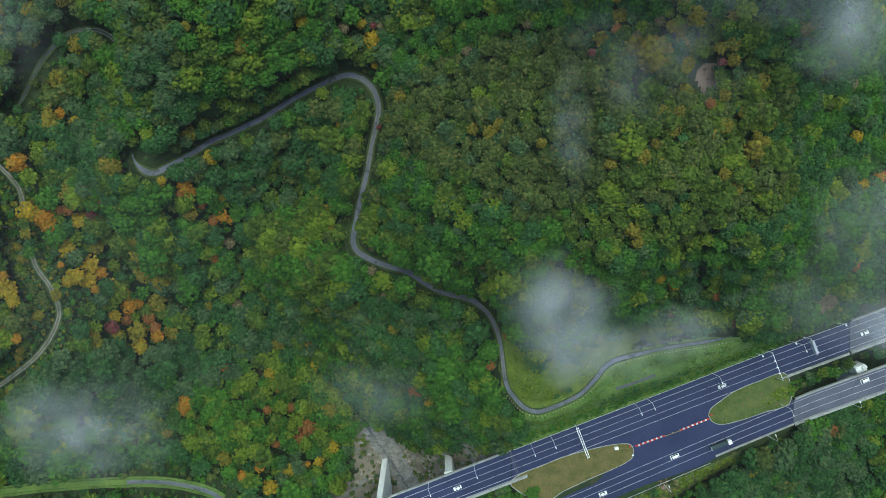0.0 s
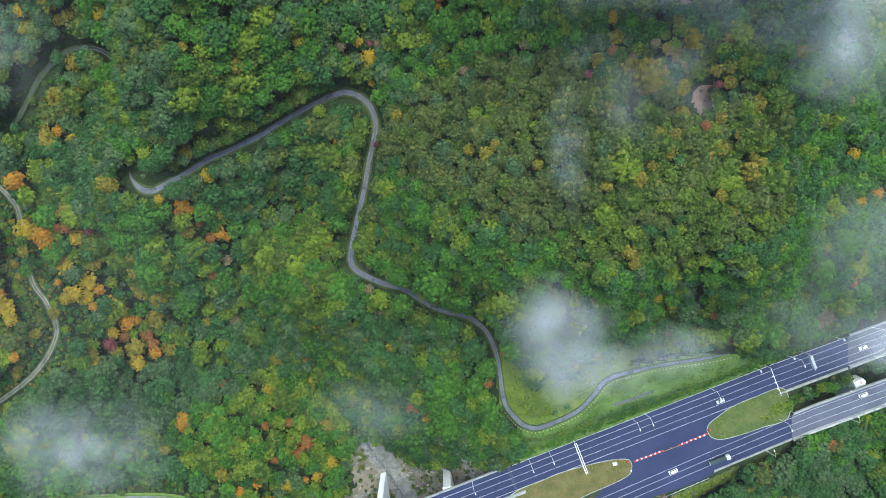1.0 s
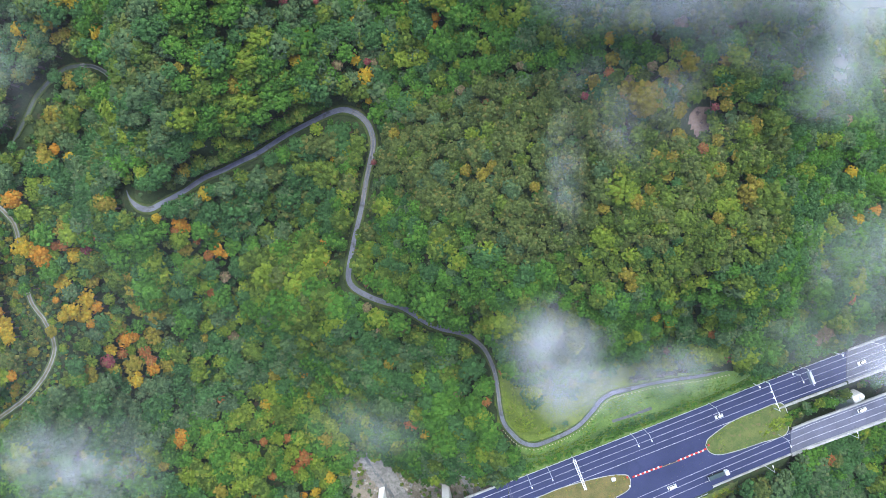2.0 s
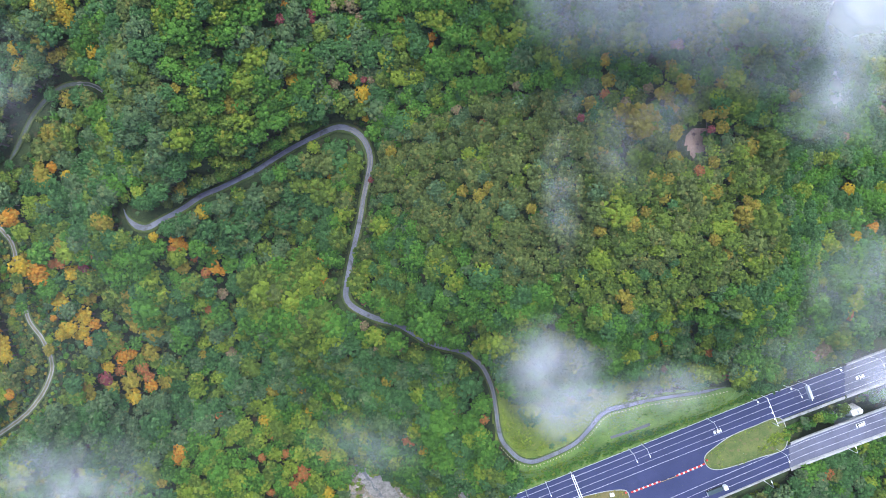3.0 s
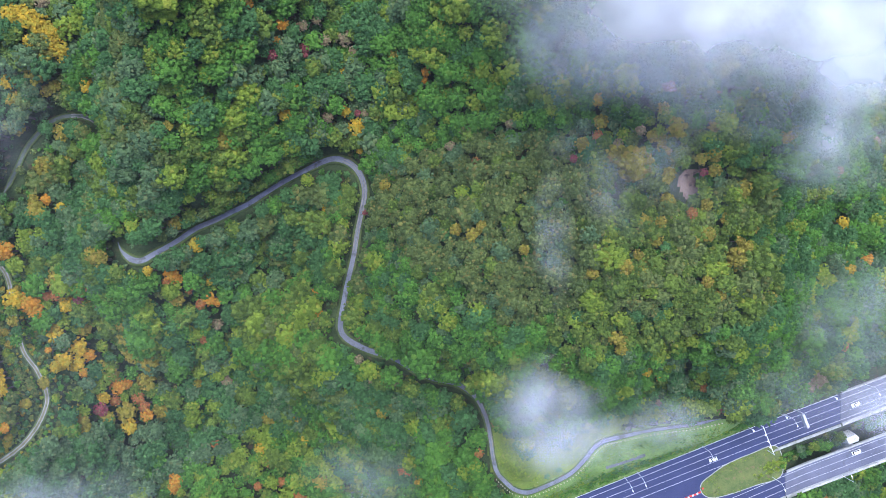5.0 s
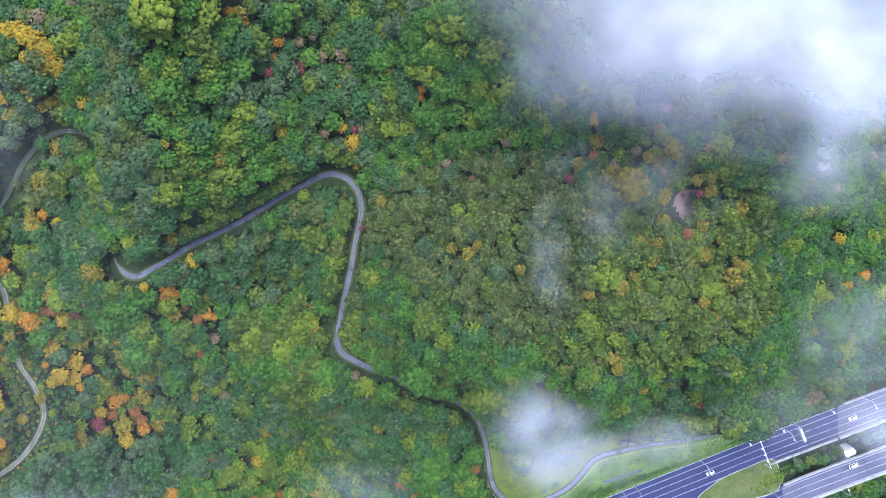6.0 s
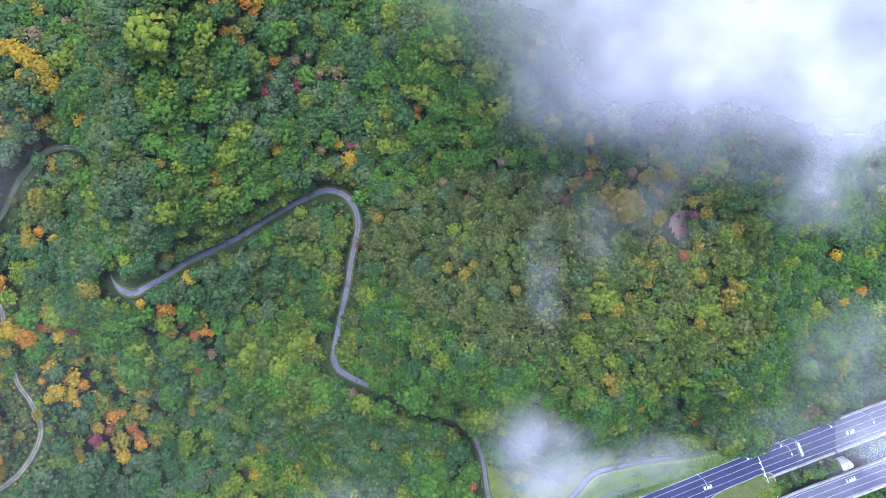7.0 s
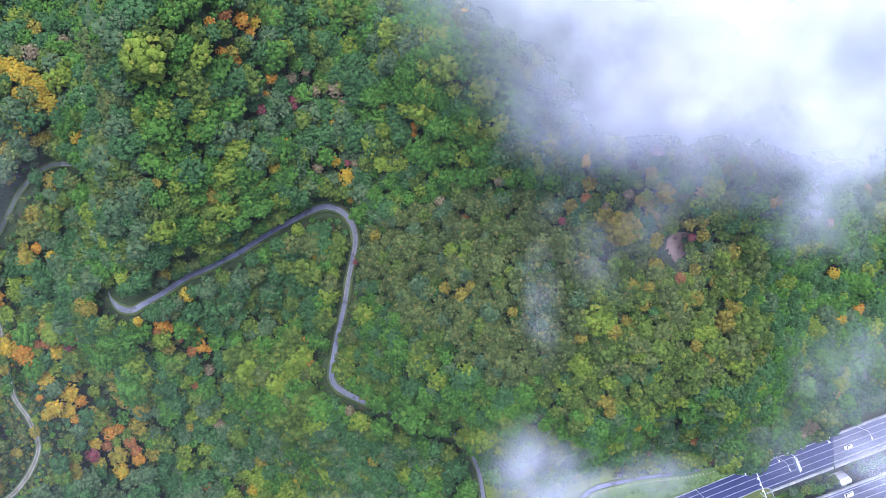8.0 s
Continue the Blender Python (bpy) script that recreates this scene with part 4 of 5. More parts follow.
mist("mist", 80, -45, 54, 72, 38, 8, 2, 0.33, 0.3, 0.72, 0.05, 3)
mist("mist", 47, 44, 110, 16, 52, 6, 2, 0.15, 0.38, 0.7, 0.07, 4)
mist("mist", 148, 84, 118, 62, 56, 10, 2, 0.42, 0.38, 0.72, 0.045, 5)
mist("mist", -172, -86, 45, 100, 52, 10, 2, 0.33, 0.35, 0.72, 0.045, 6)
mist("mist", -38, -76, 20, 74, 40, 6, 2, 0.08, 0.24, 0.7, 0.05, 7)
mist("mist", 182, 12, 80, 56, 56, 8, 2, 0.22, 0.38, 0.72, 0.045, 8)
mist("mist", 178, -22, 72, 100, 52, 6, 2, 0.09, 0.2, 0.7, 0.03, 17)
mist("mist", 228, -40, 45, 76, 40, 8, 2, 0.38, 0.33, 0.72, 0.04, 9)
mist("mist", 80, 70, 112, 74, 50, 6, 2, 0.14, 0.38, 0.7, 0.05, 10)
mist("mist", 60, -55, 56, 30, 26, 6, 2, 0.22, 0.25, 0.65, 0.05, 16)
mist("mist", 106, -36, 66, 46, 24, 6, 2, 0.13, 0.25, 0.68, 0.05, 19)
mist("mist", -188, 100, 74, 64, 62, 6, 2, 0.10, 0.36, 0.7, 0.05, 15)
mist("mist", -150, -15, 82, 120, 95, 0, 1, 0.03, 0.1, 0.65, 0.02, 18)
mist("mist", 78, 102, 128, 62, 34, 6, 2, 0.22, 0.2, 0.65, 0.05, 21)
mist("haze", 10, 30, 215, 520, 440, 0, 1, 0.012, 0.1, 0.6, 0.008, 20, plateau=0.6, label="faint pale haze over the valley")


# ---- woods ----
def icosa():
    """A 12-point ball."""
    b = bmesh.new()
    bmesh.ops.create_icosphere(b, subdivisions=1, radius=1.0)
    b.verts.ensure_lookup_table()
    v = np.array([q.co[:] for q in b.verts])
    f = [[q.index for q in face.verts] for face in b.faces]
    b.free()
    return v, f


CORE_V, CORE_F = icosa()


def crown_template(seed, caps, cap):
    """A crown of unit radius: a lumpy dome of many steep-sided rounded leaf clumps round a sparse core."""
    r = np.random.RandomState(seed)
    lobes = r.randint(4, 7)
    ang = np.linspace(0, 6.283, lobes, endpoint=False) + r.uniform(-0.4, 0.4, lobes)
    lobe_dir = np.column_stack([np.cos(ang), np.sin(ang), r.uniform(0.1, 0.7, lobes)])
    lobe_dir = np.vstack([lobe_dir / np.linalg.norm(lobe_dir, axis=1)[:, None], [[0.05, -0.05, 1.0]]])
    v0 = CORE_V * r.uniform(0.7, 0.86, len(CORE_V))[:, None] * np.array([0.84, 0.84, 0.56]) + np.array([0, 0, -0.1])
    verts, tris, base = [v0], [list(f) for f in CORE_F], len(v0)
    for k in range(caps):
        z = 1.0 - 1.06 * (k + 0.5) / caps
        a = k * 2.39996 + r.uniform(-0.3, 0.3)
        h = math.sqrt(max(0, 1 - z * z))
        n = np.array([math.cos(a) * h, math.sin(a) * h, z])
        c = n * (0.76 + 0.24 * np.max(np.clip((lobe_dir @ n - 0.72) / 0.28, 0, 1)) + r.uniform(-0.09, 0.07)) * np.array([1.0, 1.0, 0.75])
        n = n * np.array([0.55, 0.55, 1.1]) + r.normal(0, 0.16, 3)
        n /= np.linalg.norm(n)
        u = np.cross(n, r.normal(0, 1, 3))
        u /= np.linalg.norm(u)
        w = np.cross(n, u)
        s = cap * r.uniform(0.7, 1.3)
        ring = [c + n * s * 0.5]
        for q in range(5):
            b = q * 1.2566 + r.uniform(-0.25, 0.25)
            ring.append(c + (u * math.cos(b) + w * math.sin(b)) * s * r.uniform(0.8, 1.2) - n * s * r.uniform(0.55, 1.2))
        verts.append(np.array(ring))
        tris += [[base, base + 1 + q, base + 1 + (q + 1) % 5] for q in range(5)]
        base += 6
    return np.concatenate(verts), np.array(tris), np.zeros((0, 4), int)


VARIANTS = [crown_template(40 + i, 56, 0.17) for i in range(10)]
YOUNG = [crown_template(60 + i, 40, 0.2) for i in range(8)]


def raw_mesh(name, verts, tris, quads, material, tone=None):
    me = bpy.data.meshes.new(name)
    me.vertices.add(len(verts))
    me.vertices.foreach_set("co", np.ascontiguousarray(verts, dtype=np.float32).ravel())
    loops = np.concatenate([tris.ravel(), quads.ravel()]).astype(np.int32)
    me.loops.add(len(loops))
    me.loops.foreach_set("vertex_index", loops)
    starts = np.concatenate([np.arange(len(tris)) * 3, len(tris) * 3 + np.arange(len(quads)) * 4]).astype(np.int32)
    me.polygons.add(len(starts))
    me.polygons.foreach_set("loop_start", starts)
    if tone is not None:
        at = me.attributes.new("tree_tone", "FLOAT", "POINT")
        at.data.foreach_set("value", np.ascontiguousarray(tone, dtype=np.float32))
    me.polygons.foreach_set("use_smooth", np.ones(len(starts), bool))
    me.update(calc_edges=True)
    me.materials.append(material)
    return me


def woods(name, trees, material, label, shapes=None):
    """Many crowns, joined: trees are rows of x, y, z of the crown's middle, radius, flattening, turn, tone."""
    vs, ts, qs, tones, base = [], [], [], [], 0
    for i, (x, y, z, r, fl, a, tone) in enumerate(trees):
        v, t, q = (shapes or VARIANTS)[i % len(shapes or VARIANTS)]
        c, s = math.cos(a), math.sin(a)
        w = np.column_stack([(v[:, 0] * c - v[:, 1] * s) * r + x, (v[:, 0] * s + v[:, 1] * c) * r + y, v[:, 2] * r * fl + z])
        vs.append(w)
        ts.append(t + base)
        qs.append(q + base)
        tones.append(np.full(len(v), tone))
        base += len(v)
    ob = new(name, raw_mesh(name, np.concatenate(vs), np.concatenate(ts), np.concatenate(qs), material, np.concatenate(tones)))
    return tagged(ob, label, "trees", kind="stuff")


# trees in autumn colours: x, y, radius of the crown
YELLOW_TREES = [(-193.2, 153.6, 4.8), (-187.3, 154.0, 3.4), (-182.9, 149.8, 4.7), (-179.0, 147.9, 4.7), (-176.0, 145.0, 4.0), (-173.0, 145.3, 3.3), (-185.0, 140.6, 3.0), (-174.9, 140.3, 4.0),
    (-172.0, 137.4, 4.0), (-171.5, 134.3, 3.3), (-202.7, 125.1, 3.8), (-162.3, 121.5, 3.9), (-64.3, 103.3, 3.0), (-186.8, 64.5, 2.7), (-114.3, 44.8, 3.9), (-33.8, 100.9, 4.2),
    (-39.2, 107.5, 2.8), (-40.0, 125.7, 2.6), (-59.6, 116.3, 1.9), (-33.7, 90.0, 1.7), (-51.8, 62.8, 2.0), (-210.2, 18.7, 5.3), (-188.9, 15.0, 4.2), (-196.1, 0.2, 5.0),
    (-135.4, 32.6, 2.4), (-112.9, 27.1, 2.8), (-190.2, -14.4, 4.9), (-185.3, -16.6, 4.2), (-192.2, -16.6, 3.1), (-216.4, -22.3, 4.3)]
YELLOW_TREES_MORE = [(-213.6, -26.2, 3.2), (-175.5, -36.0, 3.6), (-165.6, -53.2, 4.3), (-99.8, -72.0, 3.6), (-66.3, -31.4, 2.2), (-73.9, -67.8, 2.8), (9.5, -45.5, 2.3), (-7.3, -81.9, 2.9),
    (67.8, 98.7, 2.8), (190.2, 51.6, 2.8), (94.7, -12.6, 2.4), (103.0, -16.3, 2.5), (195.0, 30.7, 3.2), (-187.3, -8.1, 5.0), (-220.2, -19.8, 5.3), (-88.6, -125.8, 3.9),
    (-96.8, -133.4, 4.6), (-72.5, -123.8, 3.2), (-64.9, -116.7, 3.9), (29.8, -95.7, 1.9), (-68.9, 164.3, 3.3), (21.9, 167.7, 2.7)]
AMBER_TREES = [(-180.2, 122.5, 3.0), (-110.1, 95.5, 2.2), (-90.9, 90.8, 4.7), (-161.1, 88.9, 2.9), (-182.1, 90.4, 3.4), (-14.9, 130.0, 2.7), (-121.6, 55.4, 3.5), (-20.4, 71.8, 2.7),
    (12.1, 49.4, 2.6), (18.9, 46.8, 3.0), (22.3, 50.1, 2.5), (37.9, 40.6, 2.2), (-127.2, 17.9, 3.8), (-166.7, -45.3, 5.7), (-157.9, -29.2, 5.3), (-130.9, -31.7, 2.4),
    (-94.5, -53.9, 4.2), (-24.6, -40.1, 3.0), (84.0, 81.8, 2.3), (88.3, 92.2, 2.3), (105.9, 68.7, 2.5), (100.4, 72.7, 2.3), (89.7, 68.0, 2.5), (103.8, 56.5, 2.3),
    (88.7, 65.9, 2.2), (86.3, 50.3, 2.2), (122.4, 40.8, 2.7), (119.5, 43.0, 1.9), (77.8, 38.5, 2.0), (71.3, 7.0, 3.1)]
AMBER_TREES_MORE = [(62.1, 31.8, 2.4), (67.7, 89.3, 2.8), (133.0, 81.2, 2.7), (14.8, 65.0, 3.6), (-67.0, -94.5, 4.7), (-114.5, 17.3, 2.8), (-198.4, -33.0, 3.1), (-193.4, -22.9, 3.1),
    (73.9, 2.4, 2.3), (-120.0, -115.3, 4.2), (-151.9, -101.7, 2.9), (170.5, -122.6, 3.7), (-180.3, 171.9, 4.4), (-75.7, 147.2, 3.7)]
ORANGE_TREES = [(-204.2, 17.0, 5.3), (-202.3, 12.5, 4.2), (-137.1, 115.7, 1.5), (-193.2, 68.8, 2.8), (-211.9, 43.1, 5.2), (-63.7, 142.4, 2.8), (-66.1, 134.6, 1.9), (-0.0, 119.6, 2.1),
    (-0.6, 116.4, 1.6), (37.9, 130.7, 1.8), (-126.9, 31.0, 4.0), (-125.6, 28.1, 3.1), (-114.5, 17.3, 3.8), (-111.1, 15.0, 2.2), (-182.5, -13.0, 3.5), (-182.6, -21.2, 2.5),
    (-211.6, -44.0, 2.8), (-170.5, -31.0, 4.3), (-167.1, -30.0, 2.9), (-157.9, -48.0, 3.6), (-144.5, -85.8, 3.7), (-145.6, -90.1, 3.3), (-58.5, 20.1, 2.1), (-53.9, 10.8, 2.0),
    (-77.3, -53.1, 2.7), (-196.9, -8.1, 1.8), (206.6, 34.5, 3.3), (-102.6, -121.6, 3.2), (-111.2, -125.3, 2.8), (-78.5, -124.5, 2.1)]
ORANGE_TREES_MORE = [(-215.6, -39.2, 2.1), (-210.3, -44.7, 2.1), (-222.6, -14.1, 3.2), (-143.0, -87.2, 2.8), (-80.5, 157.0, 2.6), (-72.2, 163.0, 3.5), (-69.6, 159.2, 2.2), (-78.0, 147.3, 2.3),
    (-74.3, 145.1, 2.6)]
RUST_TREES = [(-192.3, 20.3, 3.1), (-196.3, 19.8, 2.4), (-168.8, 23.6, 3.0), (-129.8, 26.8, 2.2), (-121.8, 22.1, 1.9), (-118.7, 14.4, 2.8), (-122.0, -4.6, 3.0), (-171.4, -38.4, 2.9),
    (-162.0, -38.3, 3.6), (-159.3, -43.2, 3.2), (-124.3, -67.8, 3.2), (-95.0, -81.2, 2.2), (-14.8, -75.5, 4.2), (5.0, -70.1, 2.1), (22.8, -55.6, 2.3), (30.7, -41.0, 2.2),
    (-79.7, -103.2, 5.1), (20.9, 78.1, 1.7), (66.2, 83.6, 2.1), (98.2, 53.4, 2.0), (204.6, -7.8, 3.4), (217.2, -101.4, 4.8), (121.6, -21.3, 2.0), (90.5, -4.0, 1.2),
    (222.6, -40.1, 3.0), (219.8, 16.5, 2.7), (-79.3, -104.2, 5.0), (-83.5, -109.8, 3.2), (-94.5, -110.6, 2.4), (-88.5, -91.8, 2.8)]
RUST_TREES_MORE = [(-99.7, -91.6, 2.4), (-124.3, -67.7, 2.8), (-77.0, 163.3, 3.2), (-23.9, 172.6, 1.7)]
CRIMSON_TREES = [(-55.6, 134.8, 2.6), (-55.7, 131.5, 1.4), (-68.0, 128.1, 2.5), (-55.2, 48.8, 2.1), (133.6, -33.5, 2.4), (-176.4, -41.8, 3.9), (-182.0, 18.0, 2.7), (57.2, 75.3, 1.6),
    (-33.4, 106.9, 1.7), (-33.9, 0.8, 1.4), (-168.7, 15.1, 3.0), (-31.2, 59.7, 1.4), (101.8, 68.1, 1.6)]
TAN_TREES = [(-56.5, 143.9, 2.6), (-50.8, 148.1, 2.0), (-38.4, 141.7, 4.3), (-47.4, 139.7, 2.6), (-34.4, 135.0, 2.6), (-46.9, 104.4, 2.5), (-29.8, 106.8, 1.7), (10.4, 86.1, 2.3),
    (72.7, 80.0, 1.8), (80.5, 84.3, 2.0), (91.0, 99.9, 2.6), (191.4, 81.9, 2.9), (185.2, 74.6, 2.8), (218.5, 91.5, 3.1), (194.7, -25.5, 4.8), (190.8, -30.0, 3.1),
    (-113.6, 3.1, 2.9), (-116.2, -31.0, 3.1), (-33.6, -10.4, 2.2), (-27.7, -22.6, 2.6), (-17.7, -21.9, 2.5), (9.4, -54.1, 2.0), (35.0, 92.8, 1.9), (105.8, -30.5, 2.0),
    (-179.2, 159.9, 4.3), (-166.2, 165.9, 3.0)]
LIME_TREES = [(14.8, 65.0, 3.3), (19.3, 62.1, 2.1), (-42.4, 54.0, 3.1), (37.4, 56.2, 2.2), (156.9, 49.5, 3.6), (100.6, 2.5, 4.0), (-41.6, -28.5, 2.1), (-168.1, -37.5, 2.9),
    (105.5, 3.8, 3.0), (-110.4, 66.7, 3.4), (-102.1, 68.1, 3.4), (-139.5, 54.1, 3.6)]
COLOURED = {"yellow": YELLOW_TREES + YELLOW_TREES_MORE, "amber": AMBER_TREES + AMBER_TREES_MORE, "orange": ORANGE_TREES + ORANGE_TREES_MORE, "rust": RUST_TREES + RUST_TREES_MORE, "crimson": CRIMSON_TREES, "tan": TAN_TREES, "lime": LIME_TREES}

# how the greens mix over the hillside: x, y, half widths of the stand, then the shares of the kinds
STANDS_FIRST = [
    (190, -128, 75, 42, {"deep": 0.5, "grey": 0.3, "green": 0.12, "olive": 0.08}),
    (-130, 106, 16, 49, {"olive": 0.36, "grey": 0.36, "deep": 0.18, "oak": 0.1}),
    (-203, -30, 21, 17, {"olive": 0.45, "amber": 0.2, "lime": 0.2, "green": 0.15}),
    (-169, -69, 48, 18, {"grey": 0.62, "deep": 0.33, "green": 0.05}),
    (-105, -93, 45, 27, {"lime": 0.42, "green": 0.48, "oak": 0.1}),
    (-50, 115, 29, 28, {"deep": 0.38, "grey": 0.24, "green": 0.2, "oak": 0.18}),
    (-86, 106, 32, 50, {"green": 0.46, "oak": 0.2, "lime": 0.24, "deep": 0.1}),
    (13, 123, 33, 27, {"green": 0.6, "lime": 0.24, "deep": 0.16}),
    (14, -6, 47, 16, {"green": 0.5, "oak": 0.3, "lime": 0.14, "deep": 0.06}),
    (21, 54, 39, 38, {"olive": 0.8, "oak": 0.1, "grey": 0.1}),
]
STANDS_THEN = [
    (88, 43, 44, 45, {"oak": 0.5, "olive": 0.28, "lime": 0.1, "amber": 0.06, "deep": 0.06}),
    (180, 41, 40, 69, {"green": 0.4, "deep": 0.34, "grey": 0.18, "lime": 0.08}),
    (-40, 36, 11, 31, {"green": 0.3, "lime": 0.2, "olive": 0.3, "oak": 0.2}),
    (-87, 50, 51, 29, {"deep": 0.46, "grey": 0.22, "oak": 0.18, "olive": 0.14}),
    (-72, 2, 26, 22, {"oak": 0.4, "lime": 0.28, "green": 0.2, "olive": 0.12}),
    (-131, 11, 29, 26, {"green": 0.42, "lime": 0.26, "deep": 0.2, "oak": 0.12}),
    (-30, -36, 31, 18, {"deep": 0.46, "grey": 0.22, "oak": 0.22, "olive": 0.1}),
    (11, -65, 18, 17, {"green": 0.6, "lime": 0.2, "deep": 0.2}),
    (-98, -49, 23, 26, {"deep": 0.5, "grey": 0.25, "oak": 0.25}),
    (-189, -5, 53, 57, {"lime": 0.25, "oak": 0.2, "green": 0.17, "amber": 0.18, "deep": 0.12, "grey": 0.08}),
    (-192, 97, 36, 66, {"deep": 0.3, "grey": 0.3, "oak": 0.18, "olive": 0.14, "amber": 0.08}),
]
STANDS = STANDS_FIRST + STANDS_THEN


def stand_kind(x, y, a, b, u):
    """The kind of a tree at a place, by the first stand that holds it; the stands' edges are uneven."""
    mixture = {"green": 0.34, "deep": 0.28, "oak": 0.16, "grey": 0.12, "lime": 0.1}
    for cx, cy, rx, ry, shares in STANDS:
        if ((x - cx) / rx) ** 2 + ((y - cy) / ry) ** 2 < 1.0 + 0.9 * a + 0.5 * b:
            mixture = shares
            break
    total = 0.0
    for k, share in mixture.items():
        total += share
        if u < total:
            return k
    return k


rt = np.random.RandomState(21)


def jittered(step, x0, x1, y0, y1):
    xs, ys = np.arange(x0, x1, step), np.arange(y0, y1, step * 0.87)
    X, Y = np.meshgrid(xs, ys)
    X = X + (np.arange(len(ys)) % 2)[:, None] * step / 2
    return X.ravel() + rt.uniform(-0.33, 0.33, X.size) * step, Y.ravel() + rt.uniform(-0.33, 0.33, X.size) * step


def hill_wood(x, y):
    """The close young oak wood on the eastern hill."""
    return inside(x, y, [(-30, 5), (-28, 75), (-20, 100), (60, 105), (175, 95), (190, 30), (170, -15), (90, -25), (20, -12)])


GLADE = [(102.0 + (px - 102.6) * 1.55 - 1.6, 65.0 + (py - 65.0) * 1.2 - 1.0) for px, py in CLEARING]


def open_ground(x, y):
    d = nearest_track(x, y)[0]
    top, low = north_line(x) + 6.0 + 3.0 * (x < 60) + 3.0 * smooth((x - 100) / 30) + 5.5 * smooth((x - 140) / 40), south_line(x) - 15.0
    deck = (x < 40) | (x > 192)
    road = (y < top) & (y > low) & (x > 36) & (x < 196)
    road |= (y < north_line(x) + 3.5 + 6.0 * (x > 190) + 4.0 * (x > 215) + 5.0 * (x > 22)) & (y > north_line(x) - 16.0) & deck
    road |= (y < south_line(x) + 2.5 + 6.5 * (x > 190)) & (y > south_line(x) - 13.5) & deck
    road |= np.hypot(x - 228, y + 66.0) < 7.5
    out = (d < 2.5) | road
    for poly in (MEADOW, BANK_AREA, RIVER_AREA, GLADE, SOUTH_VERGE):
        out |= inside(x, y, poly)
    return out


GULLIES = [
    [(-171.1, 21.3), (-173.3, 9.3), (-177.2, -0.1), (-169.8, -11.8), (-158.7, -25.1), (-143.3, -29.3), (-131.3, -24.0)],
    [(-109.5, 5.1), (-108.0, -2.7), (-109.8, -14.1)],
    [(-67.2, -71.4), (-60.8, -82.3), (-49.1, -96.0), (-44.6, -109.4)],
]
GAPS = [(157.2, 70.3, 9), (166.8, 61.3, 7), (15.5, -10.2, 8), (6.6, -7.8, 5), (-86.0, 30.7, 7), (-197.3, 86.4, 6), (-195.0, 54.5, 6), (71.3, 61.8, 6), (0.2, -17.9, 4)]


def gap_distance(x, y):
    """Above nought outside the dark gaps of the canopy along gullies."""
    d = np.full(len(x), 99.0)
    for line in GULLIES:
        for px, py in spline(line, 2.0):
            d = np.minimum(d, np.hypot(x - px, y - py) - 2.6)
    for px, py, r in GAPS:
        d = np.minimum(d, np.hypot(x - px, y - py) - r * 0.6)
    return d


def value_noise(x, y, s, seed):
    return np.array([noise.noise((a / s + seed * 7.3, b / s - seed * 3.1, seed)) for a, b in zip(x, y)])


ax, ay = jittered(6.0, -268, 274, -166, 226)
keep = ~hill_wood(ax, ay)
ax, ay = ax[keep], ay[keep]
ex, ey = jittered(6.3, -215, 235, -140, 215)
steep = np.hypot(ground(ex + 3, ey) - ground(ex - 3, ey), ground(ex, ey + 3) - ground(ex, ey - 3)) / 6
keep = ~hill_wood(ex, ey) & (steep * 0.95 - 0.2 > rt.uniform(0, 1, len(ex)))
ax, ay = np.concatenate([ax, ex[keep]]), np.concatenate([ay, ey[keep]])
bx, by = jittered(4.3, -32, 194, -28, 108)
keep = hill_wood(bx, by)
bx, by = bx[keep], by[keep]
tx, ty = np.concatenate([ax, bx]), np.concatenate([ay, by])
size = np.concatenate([np.full(len(ax), 4.8), np.full(len(bx), 3.3)])
keep = ~open_ground(tx, ty)
tx, ty, size = tx[keep], ty[keep], size[keep]
size = size * np.exp(rt.normal(0, 0.2, len(tx)))
# crowns shifted as the camera sees them; those hiding the tracks are dropped
seen_x, seen_y = 6 + (tx - 6) * 1.045, 32 + (ty - 32) * 1.045
keep = (nearest_track(tx, ty)[0] > 1.2 + 0.8 * size - 1.6 * ((tx > -135) & (tx < -55) & (ty > 35))) & ((nearest_track(seen_x, seen_y)[0] > 1.2 + 0.8 * size) | ((tx > -135) & (tx < -55) & (ty > 35)) | ((tx > -22) & (tx < 8) & (ty < 0) & (ty > -30))) & (gap_distance(tx, ty) > 0) & (rt.uniform(0, 1, len(tx)) > 0.02)
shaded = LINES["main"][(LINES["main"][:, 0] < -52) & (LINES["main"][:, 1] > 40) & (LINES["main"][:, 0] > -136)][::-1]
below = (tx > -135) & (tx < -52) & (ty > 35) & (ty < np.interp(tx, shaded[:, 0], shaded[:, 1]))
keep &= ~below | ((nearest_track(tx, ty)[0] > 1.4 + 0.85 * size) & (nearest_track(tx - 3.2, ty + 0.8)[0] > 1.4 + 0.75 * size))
keep |= (tx < -180) & (nearest_track(tx, ty)[0] > 0.9 + 0.62 * size) & (nearest_track(seen_x, seen_y)[0] > 0.7 + 0.5 * size)
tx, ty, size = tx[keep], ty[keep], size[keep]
clear_n = (ty < north_line(tx)) | (tx < 20) | (ty - north_line(tx) > 7.0 + 1.05 * size)
clear_s = (ty < south_line(tx)) | (ty > north_line(tx)) | (tx < 190) | (ty - south_line(tx) > 3.0 + 1.1 * np.minimum(size, 3.3))
tx, ty, size = tx[clear_n & clear_s], ty[clear_n & clear_s], size[clear_n & clear_s]
